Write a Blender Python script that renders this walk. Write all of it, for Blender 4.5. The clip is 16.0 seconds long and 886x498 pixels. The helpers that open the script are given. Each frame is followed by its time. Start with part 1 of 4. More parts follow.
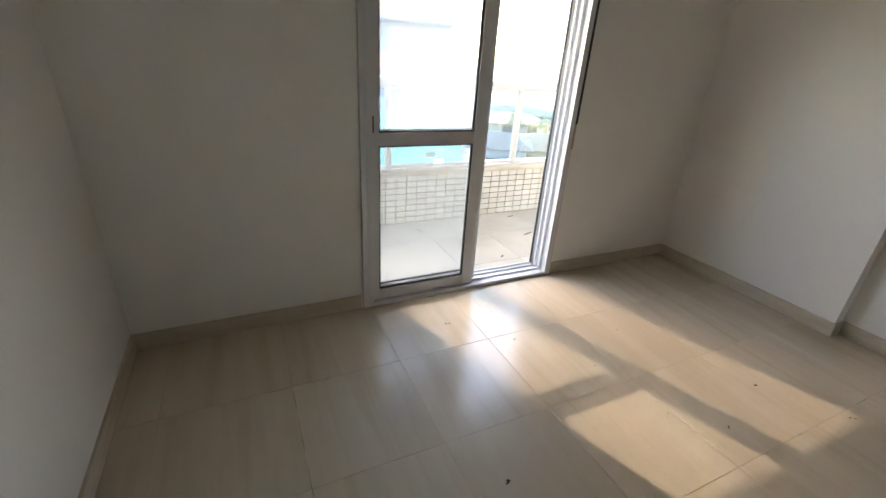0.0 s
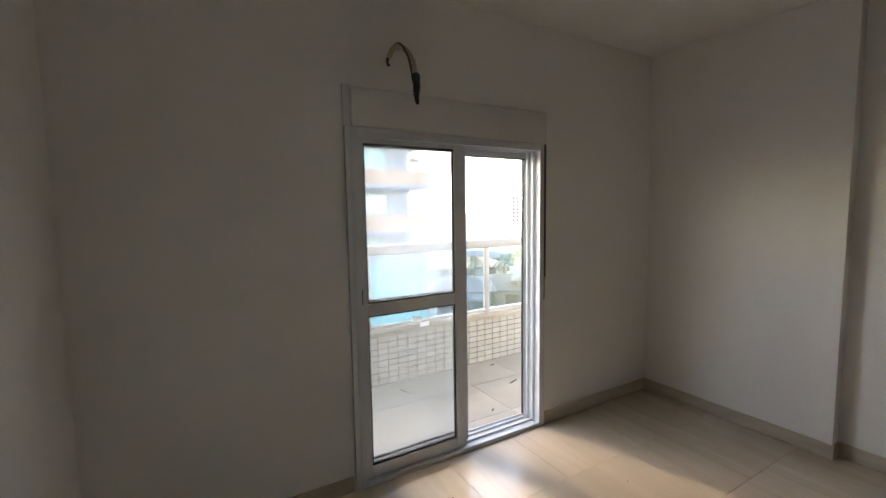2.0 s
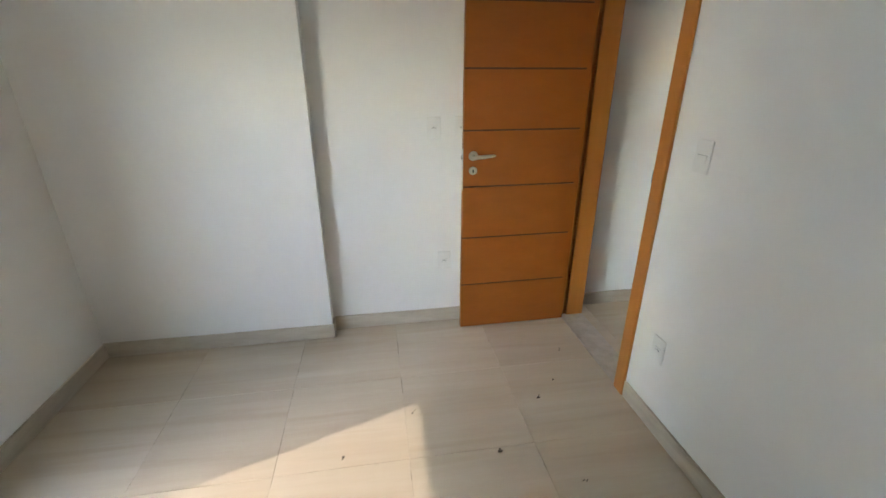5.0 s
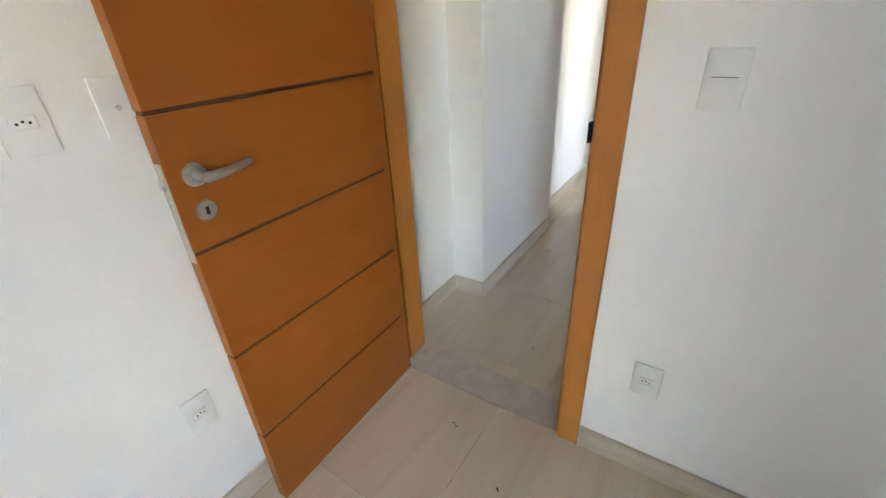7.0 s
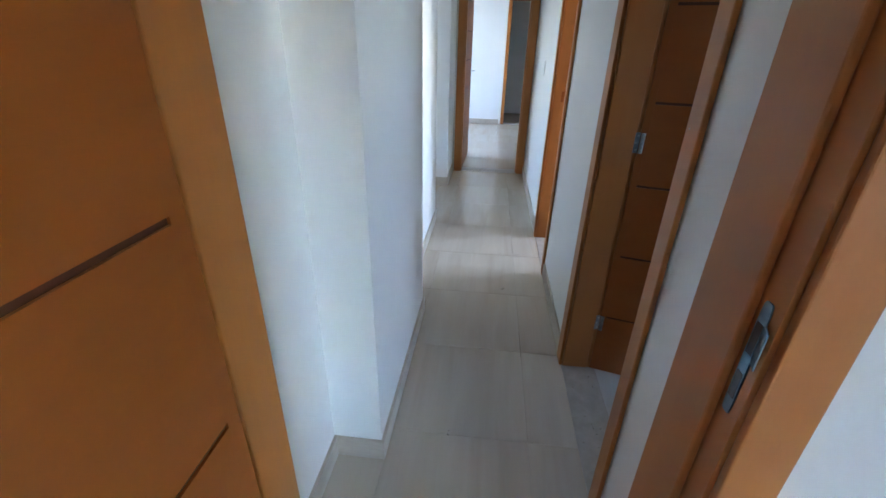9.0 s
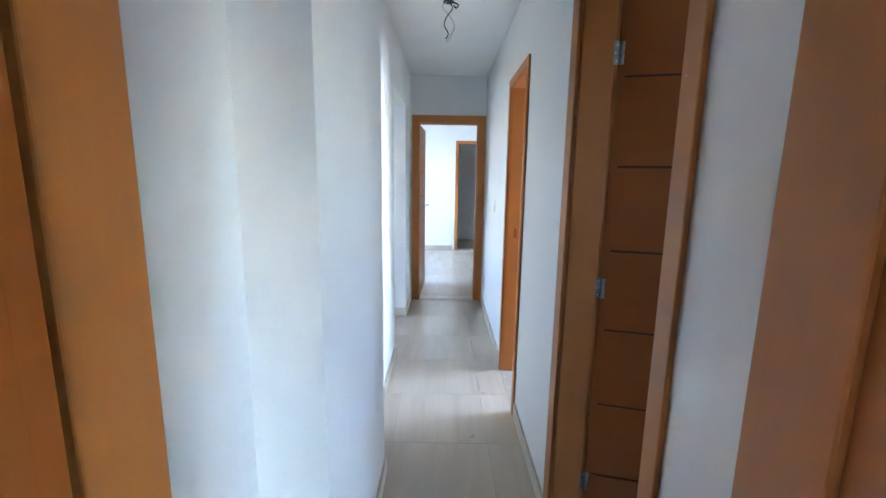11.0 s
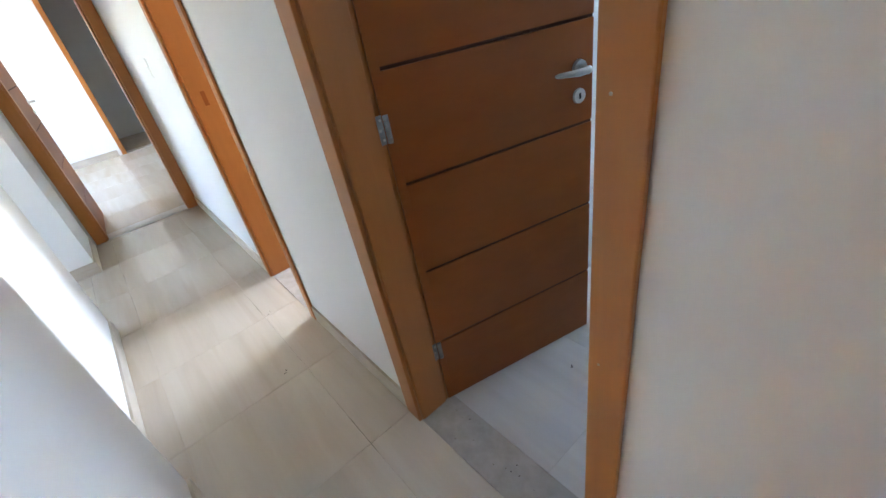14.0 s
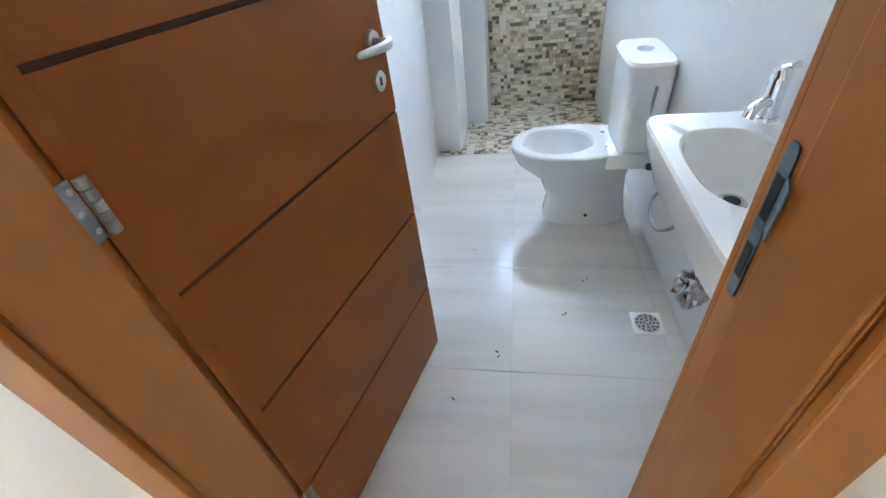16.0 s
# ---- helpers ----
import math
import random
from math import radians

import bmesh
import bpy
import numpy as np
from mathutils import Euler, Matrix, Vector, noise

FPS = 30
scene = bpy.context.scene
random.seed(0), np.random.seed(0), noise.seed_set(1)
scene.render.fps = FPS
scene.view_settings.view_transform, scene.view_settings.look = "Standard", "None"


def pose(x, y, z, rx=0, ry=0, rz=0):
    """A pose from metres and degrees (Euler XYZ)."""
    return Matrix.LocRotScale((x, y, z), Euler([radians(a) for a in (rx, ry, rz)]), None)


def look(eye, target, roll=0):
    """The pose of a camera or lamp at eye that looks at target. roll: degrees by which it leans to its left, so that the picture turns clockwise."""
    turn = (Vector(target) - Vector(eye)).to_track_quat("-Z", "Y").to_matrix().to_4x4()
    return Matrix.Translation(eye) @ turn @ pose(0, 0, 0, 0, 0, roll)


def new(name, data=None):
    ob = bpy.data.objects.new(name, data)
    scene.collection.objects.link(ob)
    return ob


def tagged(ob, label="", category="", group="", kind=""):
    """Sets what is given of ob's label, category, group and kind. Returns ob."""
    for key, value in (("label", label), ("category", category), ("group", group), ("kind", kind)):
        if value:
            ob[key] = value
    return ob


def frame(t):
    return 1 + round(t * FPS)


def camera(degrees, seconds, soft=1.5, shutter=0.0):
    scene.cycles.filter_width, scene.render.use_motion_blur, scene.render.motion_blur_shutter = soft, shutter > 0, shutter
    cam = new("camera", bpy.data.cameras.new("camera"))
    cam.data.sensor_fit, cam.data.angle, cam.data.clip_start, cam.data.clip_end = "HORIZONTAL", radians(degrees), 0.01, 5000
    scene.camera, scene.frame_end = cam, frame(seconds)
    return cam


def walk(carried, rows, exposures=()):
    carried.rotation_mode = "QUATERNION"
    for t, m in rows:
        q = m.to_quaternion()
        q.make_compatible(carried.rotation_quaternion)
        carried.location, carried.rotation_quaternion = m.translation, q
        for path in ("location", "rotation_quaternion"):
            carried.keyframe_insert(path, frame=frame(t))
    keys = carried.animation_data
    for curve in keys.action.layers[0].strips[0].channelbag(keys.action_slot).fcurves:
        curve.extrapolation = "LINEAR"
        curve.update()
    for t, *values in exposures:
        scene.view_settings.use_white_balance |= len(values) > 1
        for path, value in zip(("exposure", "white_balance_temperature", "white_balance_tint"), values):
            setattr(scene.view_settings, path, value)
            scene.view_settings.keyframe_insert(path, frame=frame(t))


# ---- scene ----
cam = camera(92.7, 16.0)
PATH = [
    (0, (-3.182, -2.202, 1.448), (-2.376, -0.572, 0.616), 3.7),
    (0.5, (-3.243, -2.221, 1.507), (-2.38, -0.475, 1.049), 1.2),
    (1, (-3.291, -2.215, 1.56), (-2.388, -0.446, 1.324), -0.6),
    (1.5, (-3.323, -2.215, 1.581), (-2.406, -0.444, 1.424), -1.2),
    (2, (-3.323, -2.218, 1.568), (-2.316, -0.499, 1.391), -0.9),
    (2.5, (-3.326, -2.162, 1.543), (-1.968, -0.717, 1.281), 0.7),
    (3, (-3.23, -2.025, 1.516), (-1.594, -0.918, 1.204), 1.4),
    (3.5, (-3.052, -1.863, 1.524), (-1.245, -1.09, 1.152), -0.2),
    (4, (-2.839, -1.777, 1.501), (-0.925, -1.379, 1.08), -0.2),
    (4.5, (-2.585, -1.627, 1.515), (-0.657, -1.61, 0.982), -0.2),
    (4.7, (-2.483, -1.592, 1.511), (-0.59, -1.688, 0.872), -0.2),
    (6.8, (-1.074, -1.623, 1.366), (0.009, -3.017, 0.426), -3.4),
    (7, (-0.961, -1.692, 1.363), (0.031, -3.142, 0.407), -3.0),
    (7.5, (-0.761, -1.823, 1.341), (-0.036, -3.41, 0.364), -0.7),
    (8, (-0.519, -2.001, 1.361), (-0.153, -3.697, 0.367), 1.5),
    (8.5, (-0.414, -2.152, 1.374), (-0.156, -3.878, 0.398), 1.0),
    (9, (-0.359, -2.348, 1.408), (-0.175, -4.136, 0.531), 1.3),
    (9.5, (-0.328, -2.415, 1.42), (-0.252, -4.236, 0.6), 2.0),
    (10, (-0.308, -2.434, 1.447), (-0.272, -4.313, 0.758), 1.5),
    (10.2, (-0.3, -2.437, 1.46), (-0.281, -4.348, 0.884), 1.4),
    (12.3, (-0.358, -2.515, 1.522), (-0.397, -4.497, 1.25), -0.2),
    (12.5, (-0.346, -2.527, 1.505), (-0.467, -4.495, 1.166), -1.5),
    (13, (-0.346, -2.667, 1.454), (-0.872, -4.54, 0.991), -5.8),
    (13.5, (-0.328, -2.88, 1.428), (-1.153, -4.618, 0.883), -7.2),
    (14, (-0.348, -3.056, 1.386), (-1.328, -4.44, 0.326), -11.1),
    (14.5, (-0.424, -3.25, 1.361), (-1.483, -4.35, 0.07), -15.2),
    (15, (-0.487, -3.399, 1.328), (-1.677, -4.271, -0.021), -14.2),
    (15.5, (-0.531, -3.453, 1.316), (-1.834, -4.144, -0.035), -12.7),
    (16, (-0.579, -3.535, 1.309), (-2.095, -3.883, 0.053), -7.9),
]
walk(cam, [(t, look(eye, target, roll)) for t, eye, target, roll in PATH],
     exposures=[(0, 4.28, 8700, 18), (0.5, 3.84, 8800, 18), (1.5, 3.84, 9000, 21), (2.5, 3.78, 8600, 19), (3.5, 3.78, 8600, 19), (4.7, 5.05, 7700, 13), (7, 5.35, 7500, 15), (8.5, 5.15, 6100, 12), (10, 5.45, 5600, 12), (12.5, 5.95, 5900, 13), (13.5, 5.95, 6600, 15), (14.5, 5.9, 6600, 14), (15.5, 6.35, 6500, 13), (16, 6.6, 7400, 14)])

# ---------------------------------------------------------------- light
world = bpy.data.worlds.new("sky")
scene.world = world
world.use_nodes = True
wn = world.node_tree.nodes
wl = world.node_tree.links
sky = wn.new("ShaderNodeTexSky")
sky.sky_type = "NISHITA"
sky.sun_disc = False
sky.sun_elevation = radians(39.5)
sky.sun_rotation = radians(-19)
sky.dust_density = 0.5
wn["Background"].inputs["Strength"].default_value = 0.15
wl.new(sky.outputs[0], wn["Background"].inputs["Color"])

sun_data = bpy.data.lights.new("sun", "SUN")
sun_data.energy = 0.09
sun_data.angle = radians(0.6)
sun_data.color = (1.0, 0.95, 0.88)
sun_lamp = new("sun", sun_data)
sun_lamp.matrix_world = look((-4, 11, 12), (-4 + 0.34, 10, 12 - 0.87))


def window_light(name, where, towards, w, h, watts, color=(0.86, 0.93, 1.0)):
    """Daylight entering by a window opening."""
    d = bpy.data.lights.new(name, "AREA")
    d.shape, d.size, d.size_y, d.energy, d.color = "RECTANGLE", w, h, watts, color
    ob = new(name, d)
    ob.matrix_world = look(where, towards)
    return ob


window_light("daylight_living", (4.15, -5.9, 1.5), (0.0, -5.9, 1.2), 1.4, 1.1, 0.12)
window_light("daylight_side_room", (-3.85, -5.7, 1.5), (0.0, -5.3, 1.0), 1.4, 1.2, 1.9)
window_light("daylight_end_room", (2.15, -9.3, 1.45), (-1.0, -9.3, 1.2), 1.6, 1.3, 0.62)
window_light("daylight_bathroom", (-3.93, -3.35, 1.85), (0.0, -3.5, 0.9), 0.6, 0.5, 0.07, (0.7, 0.89, 1.0))


# ---------------------------------------------------------------- materials
def material(name, color, rough=0.5, metal=0.0, dark=None, scale=(8, 8, 8), bump=0.0, bump_scale=60.0, spread=(0.35, 0.65), rand=0.0, spec=0.5, rough_var=0.0, veins=None):
    m = bpy.data.materials.new(name)
    m.use_nodes = True
    n, l = m.node_tree.nodes, m.node_tree.links
    b = n["Principled BSDF"]
    b.inputs["Roughness"].default_value = rough
    b.inputs["Metallic"].default_value = metal
    b.inputs["Specular IOR Level"].default_value = spec
    tc = n.new("ShaderNodeTexCoord")
    shift = n.new("ShaderNodeVectorMath")
    shift.operation = "MULTIPLY_ADD"
    info = n.new("ShaderNodeObjectInfo")
    spread_out = n.new("ShaderNodeMath")
    spread_out.operation = "MULTIPLY"
    spread_out.inputs[1].default_value = 7.0
    l.new(info.outputs["Random"], spread_out.inputs[0])
    shift.inputs[1].default_value = (1, 1, 1)
    l.new(tc.outputs["Object"], shift.inputs[0])
    if rand:
        l.new(spread_out.outputs[0], shift.inputs[2])
    mp = n.new("ShaderNodeMapping")
    mp.inputs["Scale"].default_value = scale
    l.new(shift.outputs[0], mp.inputs["Vector"])
    nz = n.new("ShaderNodeTexNoise")
    nz.inputs["Scale"].default_value = 1.0
    nz.inputs["Detail"].default_value = 6.0
    nz.inputs["Roughness"].default_value = 0.62
    l.new(mp.outputs[0], nz.inputs["Vector"])
    ramp = n.new("ShaderNodeValToRGB")
    ramp.color_ramp.elements[0].position, ramp.color_ramp.elements[1].position = spread
    dark = dark or tuple(c * 0.93 for c in color)
    ramp.color_ramp.elements[0].color = (*dark, 1)
    ramp.color_ramp.elements[1].color = (*color, 1)
    l.new(nz.outputs["Fac"], ramp.inputs["Fac"])
    out = ramp.outputs["Color"]
    if veins:
        # a second, finer set of wavy streaks in a darker tone
        tone, vein_scale, amount = veins
        vm = n.new("ShaderNodeMapping")
        vm.inputs["Scale"].default_value = vein_scale
        l.new(shift.outputs[0], vm.inputs["Vector"])
        vn = n.new("ShaderNodeTexNoise")
        vn.inputs["Scale"].default_value = 1.0
        vn.inputs["Detail"].default_value = 3.0
        vn.inputs["Distortion"].default_value = 0.5
        l.new(vm.outputs[0], vn.inputs["Vector"])
        vr = n.new("ShaderNodeMapRange")
        vr.inputs["From Min"].default_value, vr.inputs["From Max"].default_value = 0.52, 0.72
        vr.inputs["To Max"].default_value = amount
        l.new(vn.outputs["Fac"], vr.inputs["Value"])
        vx = n.new("ShaderNodeMix")
        vx.data_type = "RGBA"
        l.new(vr.outputs[0], vx.inputs["Factor"])
        l.new(out, vx.inputs["A"])
        vx.inputs["B"].default_value = (*tone, 1)
        out = vx.outputs["Result"]
    if rand:
        hsv = n.new("ShaderNodeHueSaturation")
        mr = n.new("ShaderNodeMapRange")
        mr.inputs["To Min"].default_value, mr.inputs["To Max"].default_value = 1 - rand, 1 + rand
        l.new(info.outputs["Random"], mr.inputs["Value"])
        l.new(mr.outputs[0], hsv.inputs["Value"])
        l.new(out, hsv.inputs["Color"])
        out = hsv.outputs["Color"]
    l.new(out, b.inputs["Base Color"])
    if rough_var:
        rr = n.new("ShaderNodeMapRange")
        rr.inputs["To Min"].default_value, rr.inputs["To Max"].default_value = rough - rough_var, rough + rough_var
        l.new(nz.outputs["Fac"], rr.inputs["Value"])
        l.new(rr.outputs[0], b.inputs["Roughness"])
    if bump:
        nb = n.new("ShaderNodeTexNoise")
        nb.inputs["Scale"].default_value = bump_scale
        nb.inputs["Detail"].default_value = 4.0
        l.new(tc.outputs["Object"], nb.inputs["Vector"])
        bp = n.new("ShaderNodeBump")
        bp.inputs["Strength"].default_value = bump
        bp.inputs["Distance"].default_value = 0.002
        l.new(nb.outputs["Fac"], bp.inputs["Height"])
        l.new(bp.outputs[0], b.inputs["Normal"])
    return m


def pane_material(name, tint, haze, haze_color, scatter=0.0):
    """Clear glass with a share of milky film on it."""
    m = bpy.data.materials.new(name)
    m.use_nodes = True
    n, l = m.node_tree.nodes, m.node_tree.links
    n.remove(n["Principled BSDF"])
    if scatter:
        tr = n.new("ShaderNodeBsdfRefraction")
        tr.inputs["IOR"].default_value = 1.05
        tr.inputs["Roughness"].default_value = scatter
    else:
        tr = n.new("ShaderNodeBsdfTransparent")
    tr.inputs["Color"].default_value = (*tint, 1)
    gl = n.new("ShaderNodeBsdfGlossy")
    gl.inputs["Roughness"].default_value = 0.02
    fr = n.new("ShaderNodeFresnel")
    fr.inputs["IOR"].default_value = 1.45
    mix = n.new("ShaderNodeMixShader")
    l.new(fr.outputs[0], mix.inputs[0])
    l.new(tr.outputs[0], mix.inputs[1])
    l.new(gl.outputs[0], mix.inputs[2])
    film = n.new("ShaderNodeBsdfTranslucent")
    film.inputs["Color"].default_value = (*haze_color, 1)
    tc = n.new("ShaderNodeTexCoord")
    nz = n.new("ShaderNodeTexNoise")
    nz.inputs["Scale"].default_value = 3.0
    nz.inputs["Detail"].default_value = 5.0
    l.new(tc.outputs["Object"], nz.inputs["Vector"])
    mr = n.new("ShaderNodeMapRange")
    mr.inputs["To Min"].default_value, mr.inputs["To Max"].default_value = haze * 0.75, haze * 1.25
    l.new(nz.outputs["Fac"], mr.inputs["Value"])
    mix2 = n.new("ShaderNodeMixShader")
    l.new(mr.outputs[0], mix2.inputs[0])
    l.new(mix.outputs[0], mix2.inputs[1])
    l.new(film.outputs[0], mix2.inputs[2])
    l.new(mix2.outputs[0], n["Material Output"].inputs["Surface"])
    return m


def mosaic_material():
    m = bpy.data.materials.new("mosaic stone")
    m.use_nodes = True
    n, l = m.node_tree.nodes, m.node_tree.links
    b = n["Principled BSDF"]
    b.inputs["Roughness"].default_value = 0.3
    geo = n.new("ShaderNodeNewGeometry")
    info = n.new("ShaderNodeObjectInfo")
    add = n.new("ShaderNodeMath")
    l.new(geo.outputs["Random Per Island"], add.inputs[0])
    l.new(info.outputs["Random"], add.inputs[1])
    fr = n.new("ShaderNodeMath")
    fr.operation = "FRACT"
    l.new(add.outputs[0], fr.inputs[0])
    ramp = n.new("ShaderNodeValToRGB")
    ramp.color_ramp.interpolation = "CONSTANT"
    tones = [(0.0, (0.6, 0.55, 0.45)), (0.3, (0.7, 0.66, 0.57)), (0.54, (0.36, 0.27, 0.17)), (0.68, (0.5, 0.42, 0.3)), (0.86, (0.16, 0.12, 0.08))]
    ramp.color_ramp.elements[0].position, ramp.color_ramp.elements[0].color = 0.0, (*tones[0][1], 1)
    ramp.color_ramp.elements[1].position, ramp.color_ramp.elements[1].color = tones[1][0], (*tones[1][1], 1)
    for p, c in tones[2:]:
        e = ramp.color_ramp.elements.new(p)
        e.color = (*c, 1)
    l.new(fr.outputs[0], ramp.inputs["Fac"])
    l.new(ramp.outputs["Color"], b.inputs["Base Color"])
    return m


PAINT = material("white wall paint", (0.83, 0.82, 0.795), 0.6, scale=(1.2, 1.2, 1.2), dark=(0.80, 0.79, 0.765), bump=0.12, bump_scale=180)
CEIL = material("white ceiling paint", (0.85, 0.845, 0.82), 0.7, scale=(1.5, 1.5, 1.5), bump=0.1, bump_scale=150)
TILE = material("polished beige porcelain", (0.585, 0.505, 0.4), 0.2, scale=(5, 0.5, 4), dark=(0.5, 0.415, 0.315), spread=(0.3, 0.66), rand=0.025, rough_var=0.05, veins=((0.44, 0.335, 0.23), (11, 0.8, 4), 0.4))
BATH_TILE = material("pale bathroom porcelain", (0.68, 0.65, 0.6), 0.2, scale=(6, 0.6, 4), dark=(0.58, 0.55, 0.5), spread=(0.3, 0.6), rand=0.02, rough_var=0.05, veins=((0.54, 0.505, 0.455), (14, 1.0, 4), 0.35))
GROUT = material("grey brown grout", (0.52, 0.445, 0.35), 0.9, scale=(4.5, 4.5, 4.5), dark=(0.08, 0.06, 0.045), spread=(0.39, 0.46))
STONE = material("beige marble trim", (0.58, 0.51, 0.41), 0.28, scale=(3, 3, 14), dark=(0.47, 0.4, 0.31))
SILL = material("grey beige granite", (0.47, 0.42, 0.36), 0.35, scale=(14, 14, 14), dark=(0.38, 0.335, 0.28))
PALEGROUT = material("pale grout", (0.57, 0.54, 0.49), 0.8, scale=(9, 9, 9))
ZINC = material("grey zinc plated steel", (0.4, 0.41, 0.42), 0.42, 1.0, scale=(40, 40, 40), dark=(0.26, 0.27, 0.28))
# strike plate metal: the blue is reflected sky put into the base colour
SKYTINT = material("dull zinc steel with painted sky reflection", (0.2, 0.3, 0.38), 0.3, 1.0, scale=(20, 20, 60), dark=(0.12, 0.19, 0.25))
WOOD = material("honey veneer", (0.31, 0.09, 0.015), 0.45, scale=(5, 5, 14), dark=(0.26, 0.073, 0.009), spread=(0.25, 0.75), rand=0.0, bump=0.05, bump_scale=90, spec=0.32)
JAMB = material("honey veneer trim", (0.46, 0.172, 0.037), 0.42, scale=(30, 30, 1.6), dark=(0.43, 0.15, 0.028), spread=(0.25, 0.75), rand=0.04)
GROOVE = material("dark red wood groove", (0.075, 0.019, 0.006), 0.7, scale=(4, 4, 20))
ALU = material("white powder coated aluminium", (0.66, 0.675, 0.7), 0.34, scale=(4, 4, 4), dark=(0.61, 0.625, 0.65))
BOXW = material("white shutter box", (0.72, 0.72, 0.7), 0.45, scale=(2, 2, 2), dark=(0.68, 0.68, 0.66))
SEAL = material("black rubber seal", (0.012, 0.013, 0.016), 0.55, scale=(20, 20, 20))
STEEL = material("brushed satin steel", (0.62, 0.61, 0.59), 0.3, 1.0, scale=(30, 30, 120), dark=(0.5, 0.49, 0.47))
FOIL = material("crumpled aluminium foil", (0.62, 0.62, 0.63), 0.22, 1.0, scale=(60, 60, 60), dark=(0.4, 0.4, 0.41))
CHROME = material("chrome", (0.8, 0.8, 0.82), 0.07, 1.0, scale=(3, 3, 3))
PLASTIC = material("white switch plastic", (0.8, 0.79, 0.76), 0.35, scale=(5, 5, 5))
CERAMIC = material("white glazed ceramic", (0.82, 0.83, 0.83), 0.08, scale=(3, 3, 3), dark=(0.79, 0.8, 0.8))
DARKP = material("dark opening", (0.02, 0.02, 0.022), 0.5, scale=(5, 5, 5))
CABLE = material("cream corrugated conduit", (0.5, 0.44, 0.32), 0.5, scale=(20, 20, 20), dark=(0.3, 0.25, 0.17))
WALLTILE = material("glazed white facade tile", (0.44, 0.405, 0.355), 0.25, scale=(6, 6, 6), dark=(0.39, 0.355, 0.305), rand=0.05)
TGROUT = material("dark tile grout", (0.06, 0.05, 0.042), 0.9, scale=(20, 20, 20))
BALC = material("beige balcony porcelain", (0.39, 0.34, 0.28), 0.35, scale=(2, 2, 2), dark=(0.32, 0.28, 0.23), rand=0.05)
DEBRIS = material("dark plaster crumbs", (0.05, 0.035, 0.025), 0.9, scale=(50, 50, 50))
TAPE = material("white paper sticker", (0.8, 0.8, 0.76), 0.6, scale=(9, 9, 9))
tn, tl = TAPE.node_tree.nodes, TAPE.node_tree.links
paper, thru = tn.new("ShaderNodeMixShader"), tn.new("ShaderNodeBsdfTranslucent")
paper.inputs[0].default_value = 0.85
tl.new(tn["Principled BSDF"].outputs[0], paper.inputs[1])
tl.new(thru.outputs[0], paper.inputs[2])
tl.new(paper.outputs[0], tn["Material Output"].inputs["Surface"])
WTILE = material("white bathroom wall tile", (0.76, 0.78, 0.79), 0.18, scale=(1, 1, 1), rand=0.01)
MOSAIC = mosaic_material()
PANE = pane_material("hazy window glass", (0.95, 0.97, 0.98), 0.045, (0.85, 0.9, 0.97), 0.2)
PANE_LOW = pane_material("window glass", (0.95, 0.97, 0.98), 0.015, (0.85, 0.9, 0.97), 0.12)
RAILGLASS = pane_material("clear railing glass", (0.8, 0.92, 0.93), 0.01, (0.8, 0.9, 0.92))
RAIL = material("cream powder coated rail", (0.4, 0.385, 0.365), 0.45, scale=(3, 3, 3), dark=(0.35, 0.335, 0.315))
COPING = material("weathered beige coping stone", (0.36, 0.31, 0.25), 0.55, scale=(3, 3, 9), dark=(0.26, 0.22, 0.17), bump=0.1)
# outdoors
FACADE = material("pale blue grey render", (0.15, 0.19, 0.255), 0.8, scale=(0.3, 0.3, 0.3), dark=(0.125, 0.16, 0.22))
BAND = material("salmon balcony band", (0.26, 0.185, 0.145), 0.8, scale=(0.4, 0.4, 0.4), dark=(0.22, 0.155, 0.12))
TEAL = material("teal tinted glazing", (0.12, 0.27, 0.3), 0.12, scale=(0.5, 0.5, 0.5), dark=(0.09, 0.22, 0.25))
ROOF = material("dark grey roof sheet", (0.075, 0.078, 0.085), 0.8, scale=(1, 8, 1), dark=(0.05, 0.05, 0.055))
HOUSE = material("grey house render", (0.15, 0.135, 0.13), 0.9, scale=(0.6, 0.6, 0.6), dark=(0.1, 0.09, 0.09))
PALEH = material("pale house render", (0.34, 0.31, 0.28), 0.9, scale=(0.6, 0.6, 0.6))
CLAY = material("clay roof tiles", (0.4, 0.22, 0.14), 0.85, scale=(1, 6, 1), dark=(0.28, 0.15, 0.1))
GROUND = material("sandy street ground", (0.46, 0.42, 0.36), 0.95, scale=(0.12, 0.12, 0.12), dark=(0.32, 0.295, 0.25))
LEAF = material("palm leaf", (0.06, 0.1, 0.035), 0.6, scale=(3, 3, 3), dark=(0.03, 0.06, 0.02))
BARK = material("palm bark", (0.2, 0.15, 0.1), 0.9, scale=(3, 3, 12))


# ---------------------------------------------------------------- building helpers
def bx(bm, x0, x1, y0, y1, z0, z1, bevel=0.0):
    x0, x1, y0, y1, z0, z1 = min(x0, x1), max(x0, x1), min(y0, y1), max(y0, y1), min(z0, z1), max(z0, z1)
    r = bmesh.ops.create_cube(bm, size=1.0, matrix=Matrix.LocRotScale(((x0 + x1) / 2, (y0 + y1) / 2, (z0 + z1) / 2), None, (x1 - x0, y1 - y0, z1 - z0)))
    if bevel:
        edges = {e for v in r["verts"] for e in v.link_edges}
        bmesh.ops.bevel(bm, geom=list(edges), offset=bevel, segments=2, affect="EDGES", profile=0.5)
    return bm


def box(x0, x1, y0, y1, z0, z1, bevel=0.0):
    return bx(bmesh.new(), x0, x1, y0, y1, z0, z1, bevel)


